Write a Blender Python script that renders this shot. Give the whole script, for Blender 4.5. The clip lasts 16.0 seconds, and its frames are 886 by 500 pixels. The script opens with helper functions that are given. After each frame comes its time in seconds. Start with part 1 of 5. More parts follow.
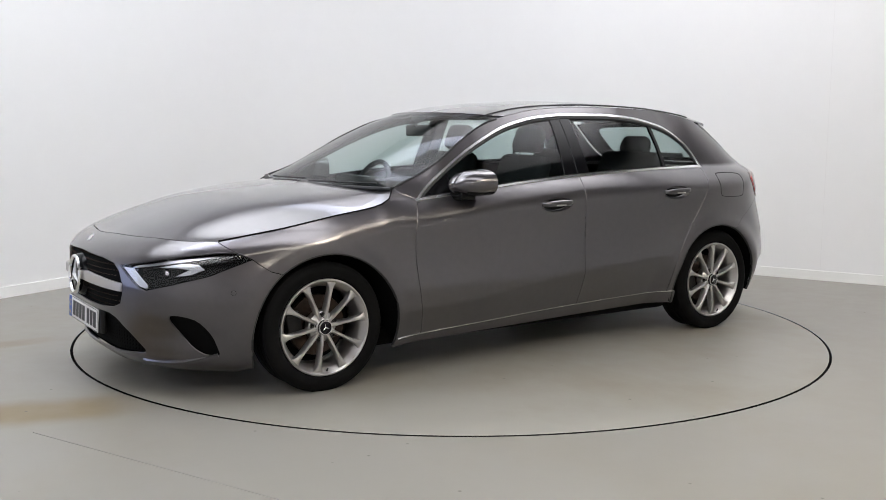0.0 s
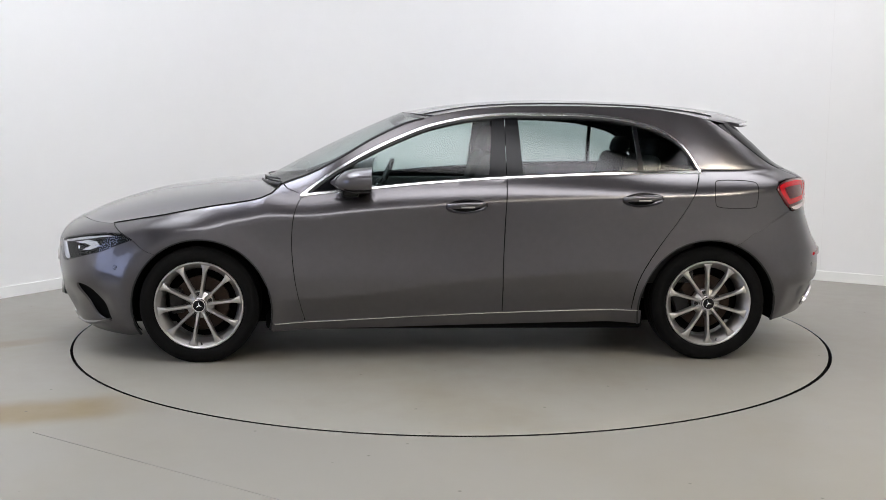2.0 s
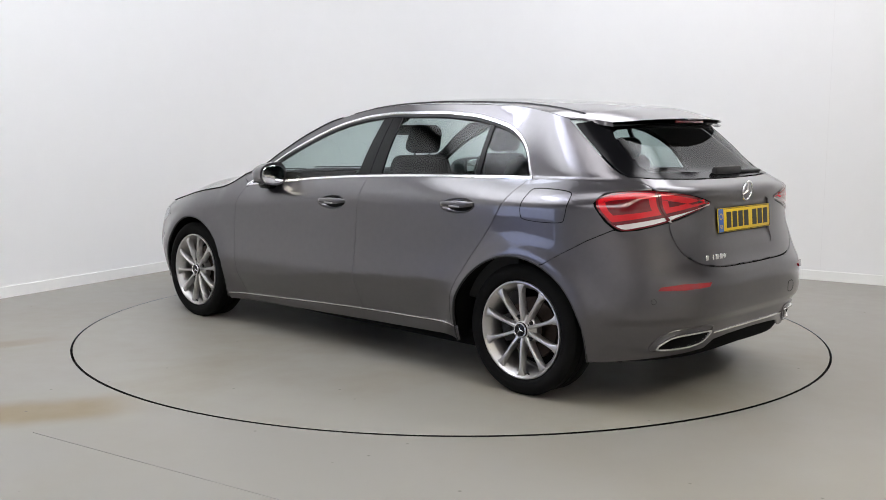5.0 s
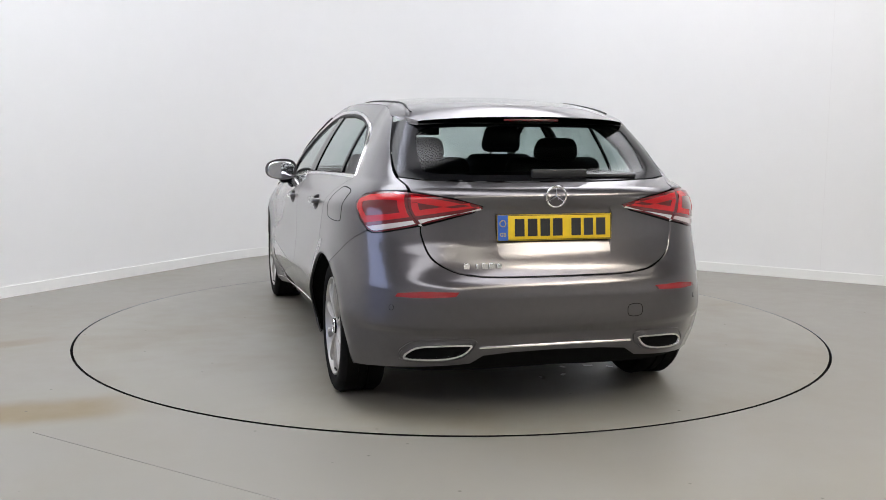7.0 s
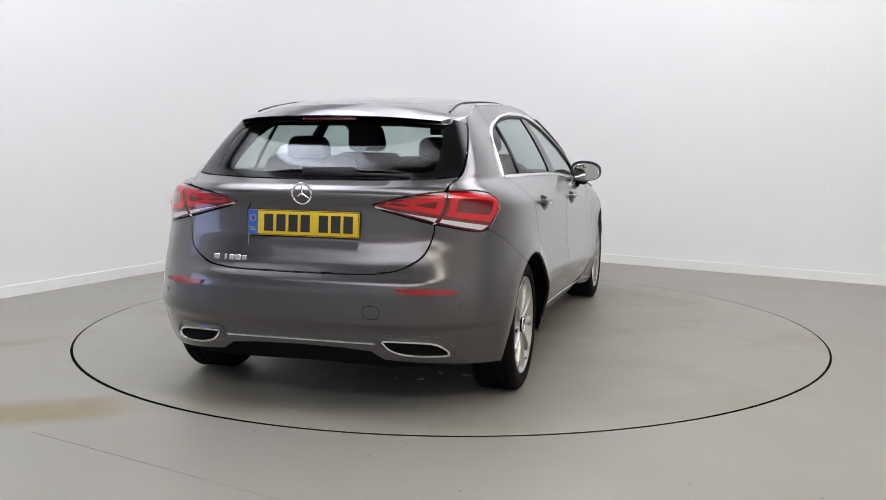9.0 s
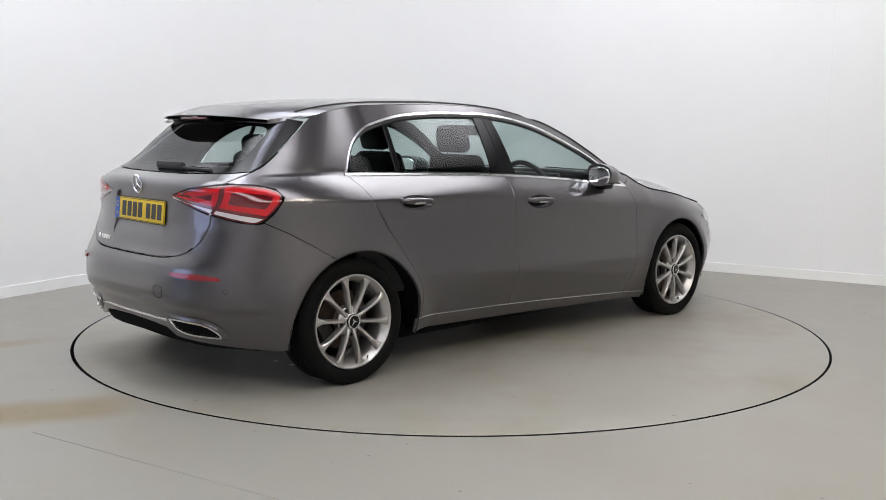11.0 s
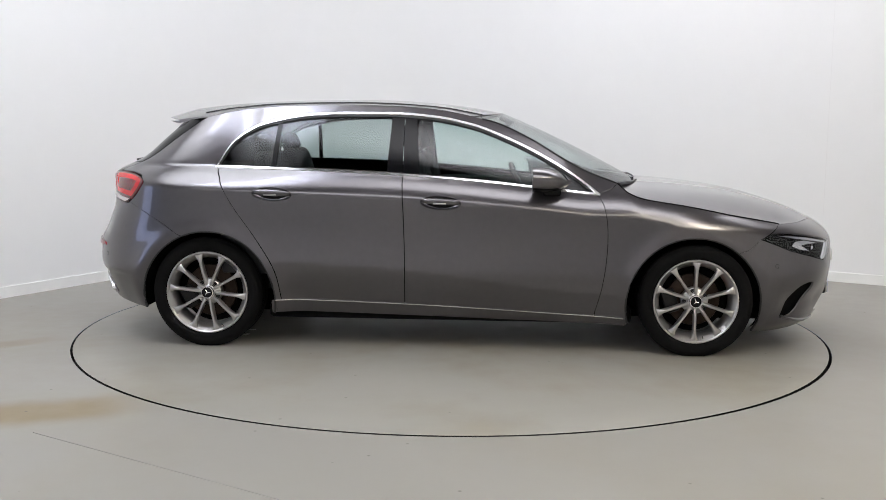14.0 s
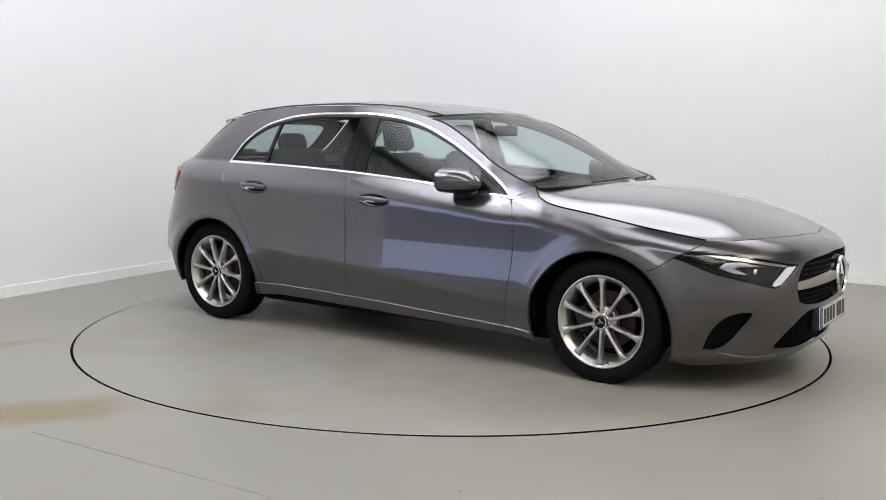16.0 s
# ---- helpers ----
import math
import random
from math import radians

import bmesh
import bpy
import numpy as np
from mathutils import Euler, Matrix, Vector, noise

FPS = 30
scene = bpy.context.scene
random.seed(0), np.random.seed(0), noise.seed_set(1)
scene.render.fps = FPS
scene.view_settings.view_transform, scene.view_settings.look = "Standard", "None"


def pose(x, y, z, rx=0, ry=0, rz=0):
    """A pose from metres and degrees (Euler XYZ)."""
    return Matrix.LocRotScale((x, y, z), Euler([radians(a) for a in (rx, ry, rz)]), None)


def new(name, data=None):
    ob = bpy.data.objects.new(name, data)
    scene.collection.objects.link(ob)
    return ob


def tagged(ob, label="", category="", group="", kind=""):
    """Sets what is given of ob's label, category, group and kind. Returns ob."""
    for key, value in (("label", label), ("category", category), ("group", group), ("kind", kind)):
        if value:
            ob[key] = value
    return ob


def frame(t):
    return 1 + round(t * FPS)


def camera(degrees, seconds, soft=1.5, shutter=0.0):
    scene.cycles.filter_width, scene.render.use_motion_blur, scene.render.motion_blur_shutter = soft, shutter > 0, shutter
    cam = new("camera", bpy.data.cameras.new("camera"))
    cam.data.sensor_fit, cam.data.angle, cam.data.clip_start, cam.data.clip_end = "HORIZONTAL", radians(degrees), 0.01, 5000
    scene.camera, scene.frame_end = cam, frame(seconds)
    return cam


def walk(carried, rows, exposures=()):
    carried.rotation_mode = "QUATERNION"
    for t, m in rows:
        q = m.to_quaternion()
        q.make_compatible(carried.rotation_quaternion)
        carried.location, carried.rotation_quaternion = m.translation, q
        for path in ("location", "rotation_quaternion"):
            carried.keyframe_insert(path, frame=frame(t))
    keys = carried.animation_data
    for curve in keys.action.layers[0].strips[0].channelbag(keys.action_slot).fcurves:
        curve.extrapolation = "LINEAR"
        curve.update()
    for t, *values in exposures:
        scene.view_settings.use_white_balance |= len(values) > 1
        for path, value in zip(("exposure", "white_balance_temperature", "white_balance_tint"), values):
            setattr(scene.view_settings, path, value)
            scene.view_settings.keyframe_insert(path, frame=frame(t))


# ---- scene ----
from mathutils.geometry import delaunay_2d_cdt

AXIS = (-0.023, -0.115)            # the turntable's axis in the car's own plan
TURN0, TURN = 214.739, -15.549     # degrees at the start, degrees a second
cam = camera(48.346, 16.0, soft=0.9)
EYE = pose(0, -6.158, 1.263, 90 - 7.26, 0, 0.458) @ pose(0, 0, 0, 0, 0, 0.438)
walk(cam, [(0, EYE), (16, EYE)], exposures=[(0, 0.0), (16, 0.0)])

# ---- the light: white room, lit from panels in its ceiling ----
world = bpy.data.worlds.new("world")
scene.world = world
world.use_nodes = True
world.node_tree.nodes["Background"].inputs[0].default_value = (0.75, 0.85, 1.0, 1)
world.node_tree.nodes["Background"].inputs[1].default_value = 0.3
PANEL_LIGHT = 4.95
DAYLIGHT = 2.2


# ---- materials ----
def material(name, colour, rough=0.5, metal=0.0, coat=0.0, grain=0.0, scale=40.0, bump=0.0, emit=0.0, trans=0.0, rough_var=0.0, dist=0.002):
    """A procedural surface: colour varied at two scales, with fine relief."""
    m = bpy.data.materials.new(name)
    m.use_nodes = True
    nt = m.node_tree
    b = nt.nodes["Principled BSDF"]
    b.inputs["Base Color"].default_value = (*colour, 1)
    b.inputs["Roughness"].default_value = rough
    b.inputs["Metallic"].default_value = metal
    b.inputs["Coat Weight"].default_value = coat
    b.inputs["Coat Roughness"].default_value = 0.06
    b.inputs["Transmission Weight"].default_value = trans
    if emit:
        b.inputs["Emission Color"].default_value = (*colour, 1)
        b.inputs["Emission Strength"].default_value = emit
    if grain or bump or rough_var:
        co = nt.nodes.new("ShaderNodeTexCoord")
        fine, wide = nt.nodes.new("ShaderNodeTexNoise"), nt.nodes.new("ShaderNodeTexNoise")
        fine.inputs["Scale"].default_value, wide.inputs["Scale"].default_value = scale, scale / 14
        fine.inputs["Detail"].default_value = wide.inputs["Detail"].default_value = 4
        add = nt.nodes.new("ShaderNodeMath")
        for n in (fine, wide):
            nt.links.new(co.outputs["Object"], n.inputs["Vector"])
        nt.links.new(fine.outputs["Fac"], add.inputs[0])
        nt.links.new(wide.outputs["Fac"], add.inputs[1])
        if grain:
            r = nt.nodes.new("ShaderNodeMapRange")
            r.inputs["From Min"].default_value, r.inputs["From Max"].default_value = 0.6, 1.4
            r.inputs["To Min"].default_value, r.inputs["To Max"].default_value = 1 - grain, 1 + grain
            mul = nt.nodes.new("ShaderNodeVectorMath")
            mul.operation = "SCALE"
            mul.inputs[0].default_value = colour
            nt.links.new(add.outputs[0], r.inputs["Value"])
            nt.links.new(r.outputs["Result"], mul.inputs["Scale"])
            nt.links.new(mul.outputs["Vector"], b.inputs["Base Color"])
        if rough_var:
            r = nt.nodes.new("ShaderNodeMapRange")
            r.inputs["From Min"].default_value, r.inputs["From Max"].default_value = 0.6, 1.4
            r.inputs["To Min"].default_value, r.inputs["To Max"].default_value = max(0, rough - rough_var), rough + rough_var
            nt.links.new(add.outputs[0], r.inputs["Value"])
            nt.links.new(r.outputs["Result"], b.inputs["Roughness"])
        if bump:
            k = nt.nodes.new("ShaderNodeBump")
            k.inputs["Strength"].default_value, k.inputs["Distance"].default_value = bump, dist
            nt.links.new(fine.outputs["Fac"], k.inputs["Height"])
            nt.links.new(k.outputs["Normal"], b.inputs["Normal"])
    return m


PAINT = material("grey_metallic_paint", (0.103, 0.096, 0.102), 0.28, 0.80, 1.0, 0.05, 420)
PAINT.node_tree.nodes["Principled BSDF"].inputs["Coat Roughness"].default_value = 0.012
BLACK = material("black_plastic", (0.012, 0.012, 0.013), 0.55, 0, 0, 0.2, 300, 0.15)
GLOSS = material("gloss_black", (0.006, 0.006, 0.007), 0.12, 0, 0.0)
RUBBER = material("tyre_rubber", (0.0058, 0.0056, 0.0054), 0.8, 0, 0, 0.25, 120, 0.25)
GLOSS.node_tree.nodes["Principled BSDF"].inputs["Specular IOR Level"].default_value = 0.2
RUBBER.node_tree.nodes["Principled BSDF"].inputs["Specular IOR Level"].default_value = 0.1
MIRROR = material("mirror_glass", (0.85, 0.86, 0.87), 0.02, 1.0)
CHROME = material("chrome", (0.86, 0.86, 0.87), 0.2, 1.0)
ALLOY = material("silver_alloy", (0.50, 0.485, 0.47), 0.38, 0.9, 0.3, 0.05, 200)
STEEL = material("brake_steel", (0.05, 0.034, 0.026), 0.55, 0.8, 0, 0.25, 60)
DARKMETAL = material("dark_casting", (0.03, 0.028, 0.026), 0.6, 0.5, 0, 0.3, 80)
RED = material("red_lens", (0.55, 0.006, 0.012), 0.2, 0, 0.45)
REFLEX = material("dull_red_reflex", (0.27, 0.008, 0.012), 0.2, 0, 0.6)
DEEPRED = material("dark_red_lens", (0.13, 0.005, 0.008), 0.10, 0, 1.0)
CLEARLENS = material("clear_ribbed_lens", (0.62, 0.56, 0.56), 0.25, 0.1, 1.0)
REFLECTOR = material("lamp_reflector", (0.70, 0.71, 0.74), 0.18, 0.85)
HOUSING = material("dark_grey_lamp_housing", (0.045, 0.045, 0.05), 0.35, 0.3, 0, 0.1, 90)
LAMPWHITE = material("daytime_light_guide", (0.85, 0.87, 0.92), 0.2, 0.0, 1.0)
YELLOW = material("yellow_plate", (0.72, 0.50, 0.012), 0.4, 0, 0, 0.05, 60)
WHITE = material("white_plate", (0.78, 0.78, 0.76), 0.4, 0, 0, 0.04, 60)
BLUE = material("blue_plate_band", (0.02, 0.10, 0.42), 0.4)
INK = material("black_plate_marks", (0.015, 0.015, 0.018), 0.45)
CLOTH = material("dark_seat_cloth", (0.012, 0.012, 0.013), 0.85, 0, 0, 0.25, 200, 0.3)
TRIM = material("dark_cabin_trim", (0.012, 0.012, 0.013), 0.6, 0, 0, 0.15, 150, 0.1)
HEADLINER = material("light_grey_headliner", (0.18, 0.175, 0.17), 0.9, 0, 0, 0.08, 200)
GAPDARK = material("dark_gap", (0.004, 0.004, 0.004), 0.9)
GAPDARK.node_tree.nodes["Principled BSDF"].inputs["Specular IOR Level"].default_value = 0.1
WALLPAINT = material("white_wall_paint", (0.80, 0.80, 0.795), 0.62, 0, 0, 0.012, 7, 0.05, rough_var=0.05)
SEAM = material("floor_joint_filler", (0.27, 0.26, 0.24), 0.7)
JOINT = material("wall_joint_filler", (0.75, 0.745, 0.74), 0.7)
SKIRT = material("white_gloss_skirting", (0.82, 0.82, 0.80), 0.4, 0, 0, 0.02, 8)
BACKWALL = material("matt_white_wall_paint", (0.78, 0.78, 0.78), 0.7, 0, 0, 0.03, 6)
CEILING = material("white_ceiling_paint", (0.72, 0.72, 0.72), 0.8, 0, 0, 0.02, 5)
PANELGLOW = material("led_diffuser", (0.96, 0.955, 1.0), 0.5, emit=PANEL_LIGHT)
COOLGLOW = material("cool_led_diffuser", (0.92, 0.95, 1.0), 0.5, emit=PANEL_LIGHT)
WARMGLOW = material("warm_led_diffuser", (1.0, 0.95, 0.82), 0.5, emit=PANEL_LIGHT)


def soften(m, strength):
    """The panel's glow is made to fall off towards its rim, for softer reflections."""
    nt = m.node_tree
    co, split = nt.nodes.new("ShaderNodeTexCoord"), nt.nodes.new("ShaderNodeSeparateXYZ")
    nt.links.new(co.outputs["Generated"], split.inputs[0])
    last = None
    for axis in (0, 1):
        off, size, r = nt.nodes.new("ShaderNodeMath"), nt.nodes.new("ShaderNodeMath"), nt.nodes.new("ShaderNodeMapRange")
        off.operation, size.operation, r.interpolation_type = "SUBTRACT", "ABSOLUTE", "SMOOTHSTEP"
        off.inputs[1].default_value = 0.5
        nt.links.new(split.outputs[axis], off.inputs[0])
        nt.links.new(off.outputs[0], size.inputs[0])
        nt.links.new(size.outputs[0], r.inputs["Value"])
        r.inputs["From Min"].default_value, r.inputs["From Max"].default_value = 0.5, 0.12
        r.inputs["To Min"].default_value, r.inputs["To Max"].default_value = 0.15, 1.0
        if last is None:
            last = r.outputs["Result"]
        else:
            mul = nt.nodes.new("ShaderNodeMath")
            mul.operation = "MULTIPLY"
            nt.links.new(last, mul.inputs[0])
            nt.links.new(r.outputs["Result"], mul.inputs[1])
            last = mul.outputs[0]
    k = nt.nodes.new("ShaderNodeMath")
    k.operation = "MULTIPLY"
    k.inputs[1].default_value = strength
    nt.links.new(last, k.inputs[0])
    nt.links.new(k.outputs[0], nt.nodes["Principled BSDF"].inputs["Emission Strength"])


for m in (PANELGLOW, COOLGLOW, WARMGLOW):
    soften(m, PANEL_LIGHT)
FRAMEWHITE = material("white_lamp_frame", (0.75, 0.75, 0.75), 0.4)
YARD = material("yard_asphalt", (0.05, 0.05, 0.055), 0.85, 0, 0, 0.3, 30, 0.3)
SKYGLOW = material("daylight_outside", (0.60, 0.69, 1.0), 0.9, emit=DAYLIGHT)


def glass(name, tint, rough=0.0):
    """Thin tinted glass: clear through, glossy by Fresnel."""
    m = bpy.data.materials.new(name)
    m.use_nodes = True
    nt = m.node_tree
    nt.nodes.remove(nt.nodes["Principled BSDF"])
    clear, shine = nt.nodes.new("ShaderNodeBsdfTransparent"), nt.nodes.new("ShaderNodeBsdfGlossy")
    mix, face = nt.nodes.new("ShaderNodeMixShader"), nt.nodes.new("ShaderNodeLayerWeight")
    power, fres = nt.nodes.new("ShaderNodeMath"), nt.nodes.new("ShaderNodeMath")
    clear.inputs["Color"].default_value = (*tint, 1)
    shine.inputs["Roughness"].default_value = rough
    face.inputs["Blend"].default_value = 0.5
    power.operation, fres.operation = "POWER", "MULTIPLY_ADD"
    power.inputs[1].default_value = 5.0
    fres.inputs[1].default_value, fres.inputs[2].default_value = 0.91, 0.05
    nt.links.new(face.outputs["Facing"], power.inputs[0])
    nt.links.new(power.outputs[0], fres.inputs[0])
    nt.links.new(fres.outputs[0], mix.inputs[0])
    nt.links.new(clear.outputs[0], mix.inputs[1])
    nt.links.new(shine.outputs[0], mix.inputs[2])
    nt.links.new(mix.outputs[0], nt.nodes["Material Output"].inputs[0])
    return m


GLASS = glass("side_glass", (0.68, 0.78, 0.765))
TINTED = glass("rear_glass", (0.62, 0.70, 0.69))
SCREEN = glass("windscreen_glass", (0.80, 0.87, 0.86))
LENS = glass("clear_lamp_cover", (0.93, 0.94, 0.96))


def floor_material():
    """Painted grey concrete with faint mottling and two brown tyre tracks that lead to the turntable."""
    m = material("painted_concrete", (0.262, 0.251, 0.222), 0.40, 0, 0, 0.05, 9, 0.04, rough_var=0.06)
    nt = m.node_tree
    b = nt.nodes["Principled BSDF"]
    b.inputs["Specular IOR Level"].default_value = 0.28
    base = b.inputs["Base Color"].links[0].from_socket
    co, geo = nt.nodes.new("ShaderNodeTexCoord"), nt.nodes.new("ShaderNodeNewGeometry")

    def math_node(op, *values):
        n = nt.nodes.new("ShaderNodeMath")
        n.operation = op
        for i, v in enumerate(values):
            if isinstance(v, (int, float)):
                n.inputs[i].default_value = v
            else:
                nt.links.new(v, n.inputs[i])
        return n.outputs[0]

    def ramp(value, a, b_):
        n = nt.nodes.new("ShaderNodeMapRange")
        n.interpolation_type = "SMOOTHSTEP"
        n.inputs["From Min"].default_value, n.inputs["From Max"].default_value = a, b_
        nt.links.new(value, n.inputs["Value"])
        return n.outputs["Result"]

    noise_ = nt.nodes.new("ShaderNodeTexNoise")
    noise_.inputs["Scale"].default_value, noise_.inputs["Detail"].default_value = 2.3, 6
    nt.links.new(co.outputs["Object"], noise_.inputs["Vector"])
    wob = math_node("MULTIPLY_ADD", noise_.outputs["Fac"], 0.22, -0.11)
    total = 0.0
    # each track: a point on it, its heading, half its width, how far it runs on from the point
    for px, py, turn, half, run, k in ((-1.70, -1.94, 22, 0.17, 0.42, 0.95), (-2.45, -0.60, 40, 0.10, 0.30, 0.6)):
        d = Vector((math.cos(radians(turn)), math.sin(radians(turn)), 0))
        n = Vector((-d.y, d.x, 0))
        across, along = nt.nodes.new("ShaderNodeVectorMath"), nt.nodes.new("ShaderNodeVectorMath")
        for node, axis in ((across, n), (along, d)):
            node.operation = "DOT_PRODUCT"
            node.inputs[1].default_value = axis
            nt.links.new(co.outputs["Object"], node.inputs[0])
        off = math_node("ABSOLUTE", math_node("ADD", math_node("ADD", across.outputs["Value"], -n.dot(Vector((px, py, 0)))), wob))
        band = math_node("MULTIPLY", ramp(off, half * 1.5, half * 0.4), ramp(math_node("ADD", along.outputs["Value"], -d.dot(Vector((px, py, 0)))), run, run - 0.35))
        total = math_node("ADD", math_node("MULTIPLY", band, k), total)
    mix = nt.nodes.new("ShaderNodeMix")
    mix.data_type = "RGBA"
    nt.links.new(total, mix.inputs[0])
    nt.links.new(base, mix.inputs[6])
    mix.inputs[7].default_value = (0.200, 0.155, 0.085, 1)
    nt.links.new(mix.outputs[2], b.inputs["Base Color"])
    return m


FLOOR = floor_material()


def specks(m):
    """Scattered dark grit and small scuffs."""
    nt = m.node_tree
    b = nt.nodes["Principled BSDF"]
    base = b.inputs["Base Color"].links[0].from_socket
    co = nt.nodes.new("ShaderNodeTexCoord")
    last = base
    for scale, size, k in ((5.0, 0.045, 0.75), (1.7, 0.022, 0.6)):
        vor, r, mix = (nt.nodes.new("ShaderNode" + n) for n in ("TexVoronoi", "MapRange", "Mix"))
        vor.inputs["Scale"].default_value = scale
        nt.links.new(co.outputs["Object"], vor.inputs["Vector"])
        nt.links.new(vor.outputs["Distance"], r.inputs["Value"])
        r.inputs["From Min"].default_value, r.inputs["From Max"].default_value = size, size * 0.4
        r.inputs["To Max"].default_value = k
        mix.data_type = "RGBA"
        nt.links.new(r.outputs["Result"], mix.inputs[0])
        nt.links.new(last, mix.inputs[6])
        mix.inputs[7].default_value = (0.07, 0.06, 0.045, 1)
        last = mix.outputs[2]
    nt.links.new(last, b.inputs["Base Color"])


def dusty(m, amount):
    """Large faint brown dust stains over the paint."""
    nt = m.node_tree
    b = nt.nodes["Principled BSDF"]
    base = b.inputs["Base Color"].links[0].from_socket
    co, n, r, mix = (nt.nodes.new("ShaderNode" + k) for k in ("TexCoord", "TexNoise", "MapRange", "Mix"))
    n.inputs["Scale"].default_value, n.inputs["Detail"].default_value, n.inputs["Roughness"].default_value = 0.9, 7, 0.6
    nt.links.new(co.outputs["Object"], n.inputs["Vector"])
    nt.links.new(n.outputs["Fac"], r.inputs["Value"])
    r.inputs["From Min"].default_value, r.inputs["From Max"].default_value = 0.45, 0.75
    r.inputs["To Max"].default_value = amount
    mix.data_type = "RGBA"
    nt.links.new(r.outputs["Result"], mix.inputs[0])
    nt.links.new(base, mix.inputs[6])
    mix.inputs[7].default_value = (0.20, 0.17, 0.115, 1)
    nt.links.new(mix.outputs[2], b.inputs["Base Color"])


dusty(FLOOR, 0.3)
specks(FLOOR)
PLATE = material("painted_steel_plate", (0.262, 0.251, 0.219), 0.40, 0, 0, 0.06, 7, 0.04, rough_var=0.07)
PLATE.node_tree.nodes["Principled BSDF"].inputs["Specular IOR Level"].default_value = 0.28
dusty(PLATE, 0.8)
specks(PLATE)


# ---- building helpers ----
def finish(bm, name, mat, parent=None, label="", smooth=True, angle=40):
    """Links a bmesh as one mesh object, under a parent if there is one."""
    me = bpy.data.meshes.new(name)
    bm.normal_update()
    for e in bm.edges:
        if len(e.link_faces) == 2 and e.calc_face_angle(0) > radians(angle):
            e.smooth = False
    for f in bm.faces:
        f.smooth = smooth
    bm.to_mesh(me)
    bm.free()
    me.materials.append(mat)
    given = me.attributes.get("shape_normal")
    if given:
        flat = np.zeros(len(me.vertices) * 3)
        given.data.foreach_get("vector", flat)
        me.normals_split_custom_set_from_vertices([tuple(n) for n in flat.reshape(-1, 3)])
    ob = new(name, me)
    if parent:
        ob.parent = parent
    return tagged(ob, label) if label else ob


def part(name, bm, mat, parent, label="", **kw):
    """One mesh object under a thing or a part."""
    return finish(bm, name, mat, parent, label, **kw)


def mirrored(bm):
    """The same shape on the other side of the middle plane."""
    b = bm.copy()
    layer = b.verts.layers.float_vector.get("shape_normal")
    for v in b.verts:
        v.co.y = -v.co.y
        if layer:
            n = v[layer]
            v[layer] = (n[0], -n[1], n[2])
    bmesh.ops.reverse_faces(b, faces=b.faces[:])
    return b


def area2(poly):
    return sum(a[0] * b[1] - b[0] * a[1] for a, b in zip(poly, poly[1:] + poly[:1]))


def shrink(poly, d):
    """The outline moved inwards by d."""
    sign = 1 if area2(poly) > 0 else -1
    out = []
    n = len(poly)
    for i in range(n):
        (ax, ay), (bx, by), (cx, cy) = poly[i - 1], poly[i], poly[(i + 1) % n]
        l1, l2 = math.hypot(bx - ax, by - ay) or 1e-9, math.hypot(cx - bx, cy - by) or 1e-9
        n1, n2 = (-(by - ay) / l1, (bx - ax) / l1), (-(cy - by) / l2, (cx - bx) / l2)
        k = max(0.35, 1 + n1[0] * n2[0] + n1[1] * n2[1])
        out.append((bx + sign * d * (n1[0] + n2[0]) / k, by + sign * d * (n1[1] + n2[1]) / k))
    return out


def spline(pts, k=5, closed=False):
    """A rounded line through the points."""
    out = []
    n = len(pts)
    for i in range(n if closed else n - 1):
        p = [pts[(i + d) % n] if closed else pts[min(n - 1, max(0, i + d))] for d in (-1, 0, 1, 2)]
        for j in range(k):
            t = j / k
            out.append(tuple(0.5 * (2 * p[1][a] + (p[2][a] - p[0][a]) * t + (2 * p[0][a] - 5 * p[1][a] + 4 * p[2][a] - p[3][a]) * t * t
                                    + (3 * p[1][a] - p[0][a] - 3 * p[2][a] + p[3][a]) * t ** 3) for a in (0, 1)))
    if not closed:
        out.append(tuple(pts[-1]))
    return out


def dense(loop, step):
    """The closed outline with no side longer than step."""
    out = []
    for p, q in zip(loop, loop[1:] + loop[:1]):
        n = max(1, math.ceil(math.hypot(q[0] - p[0], q[1] - p[1]) / step))
        out += [(p[0] + (q[0] - p[0]) * i / n, p[1] + (q[1] - p[1]) * i / n) for i in range(n)]
    return out


def inside(x, y, loops):
    odd = False
    for loop in loops:
        for (ax, ay), (bx, by) in zip(loop, loop[1:] + loop[:1]):
            if (ay > y) != (by > y) and x < ax + (bx - ax) * (y - ay) / (by - ay):
                odd = not odd
    return odd


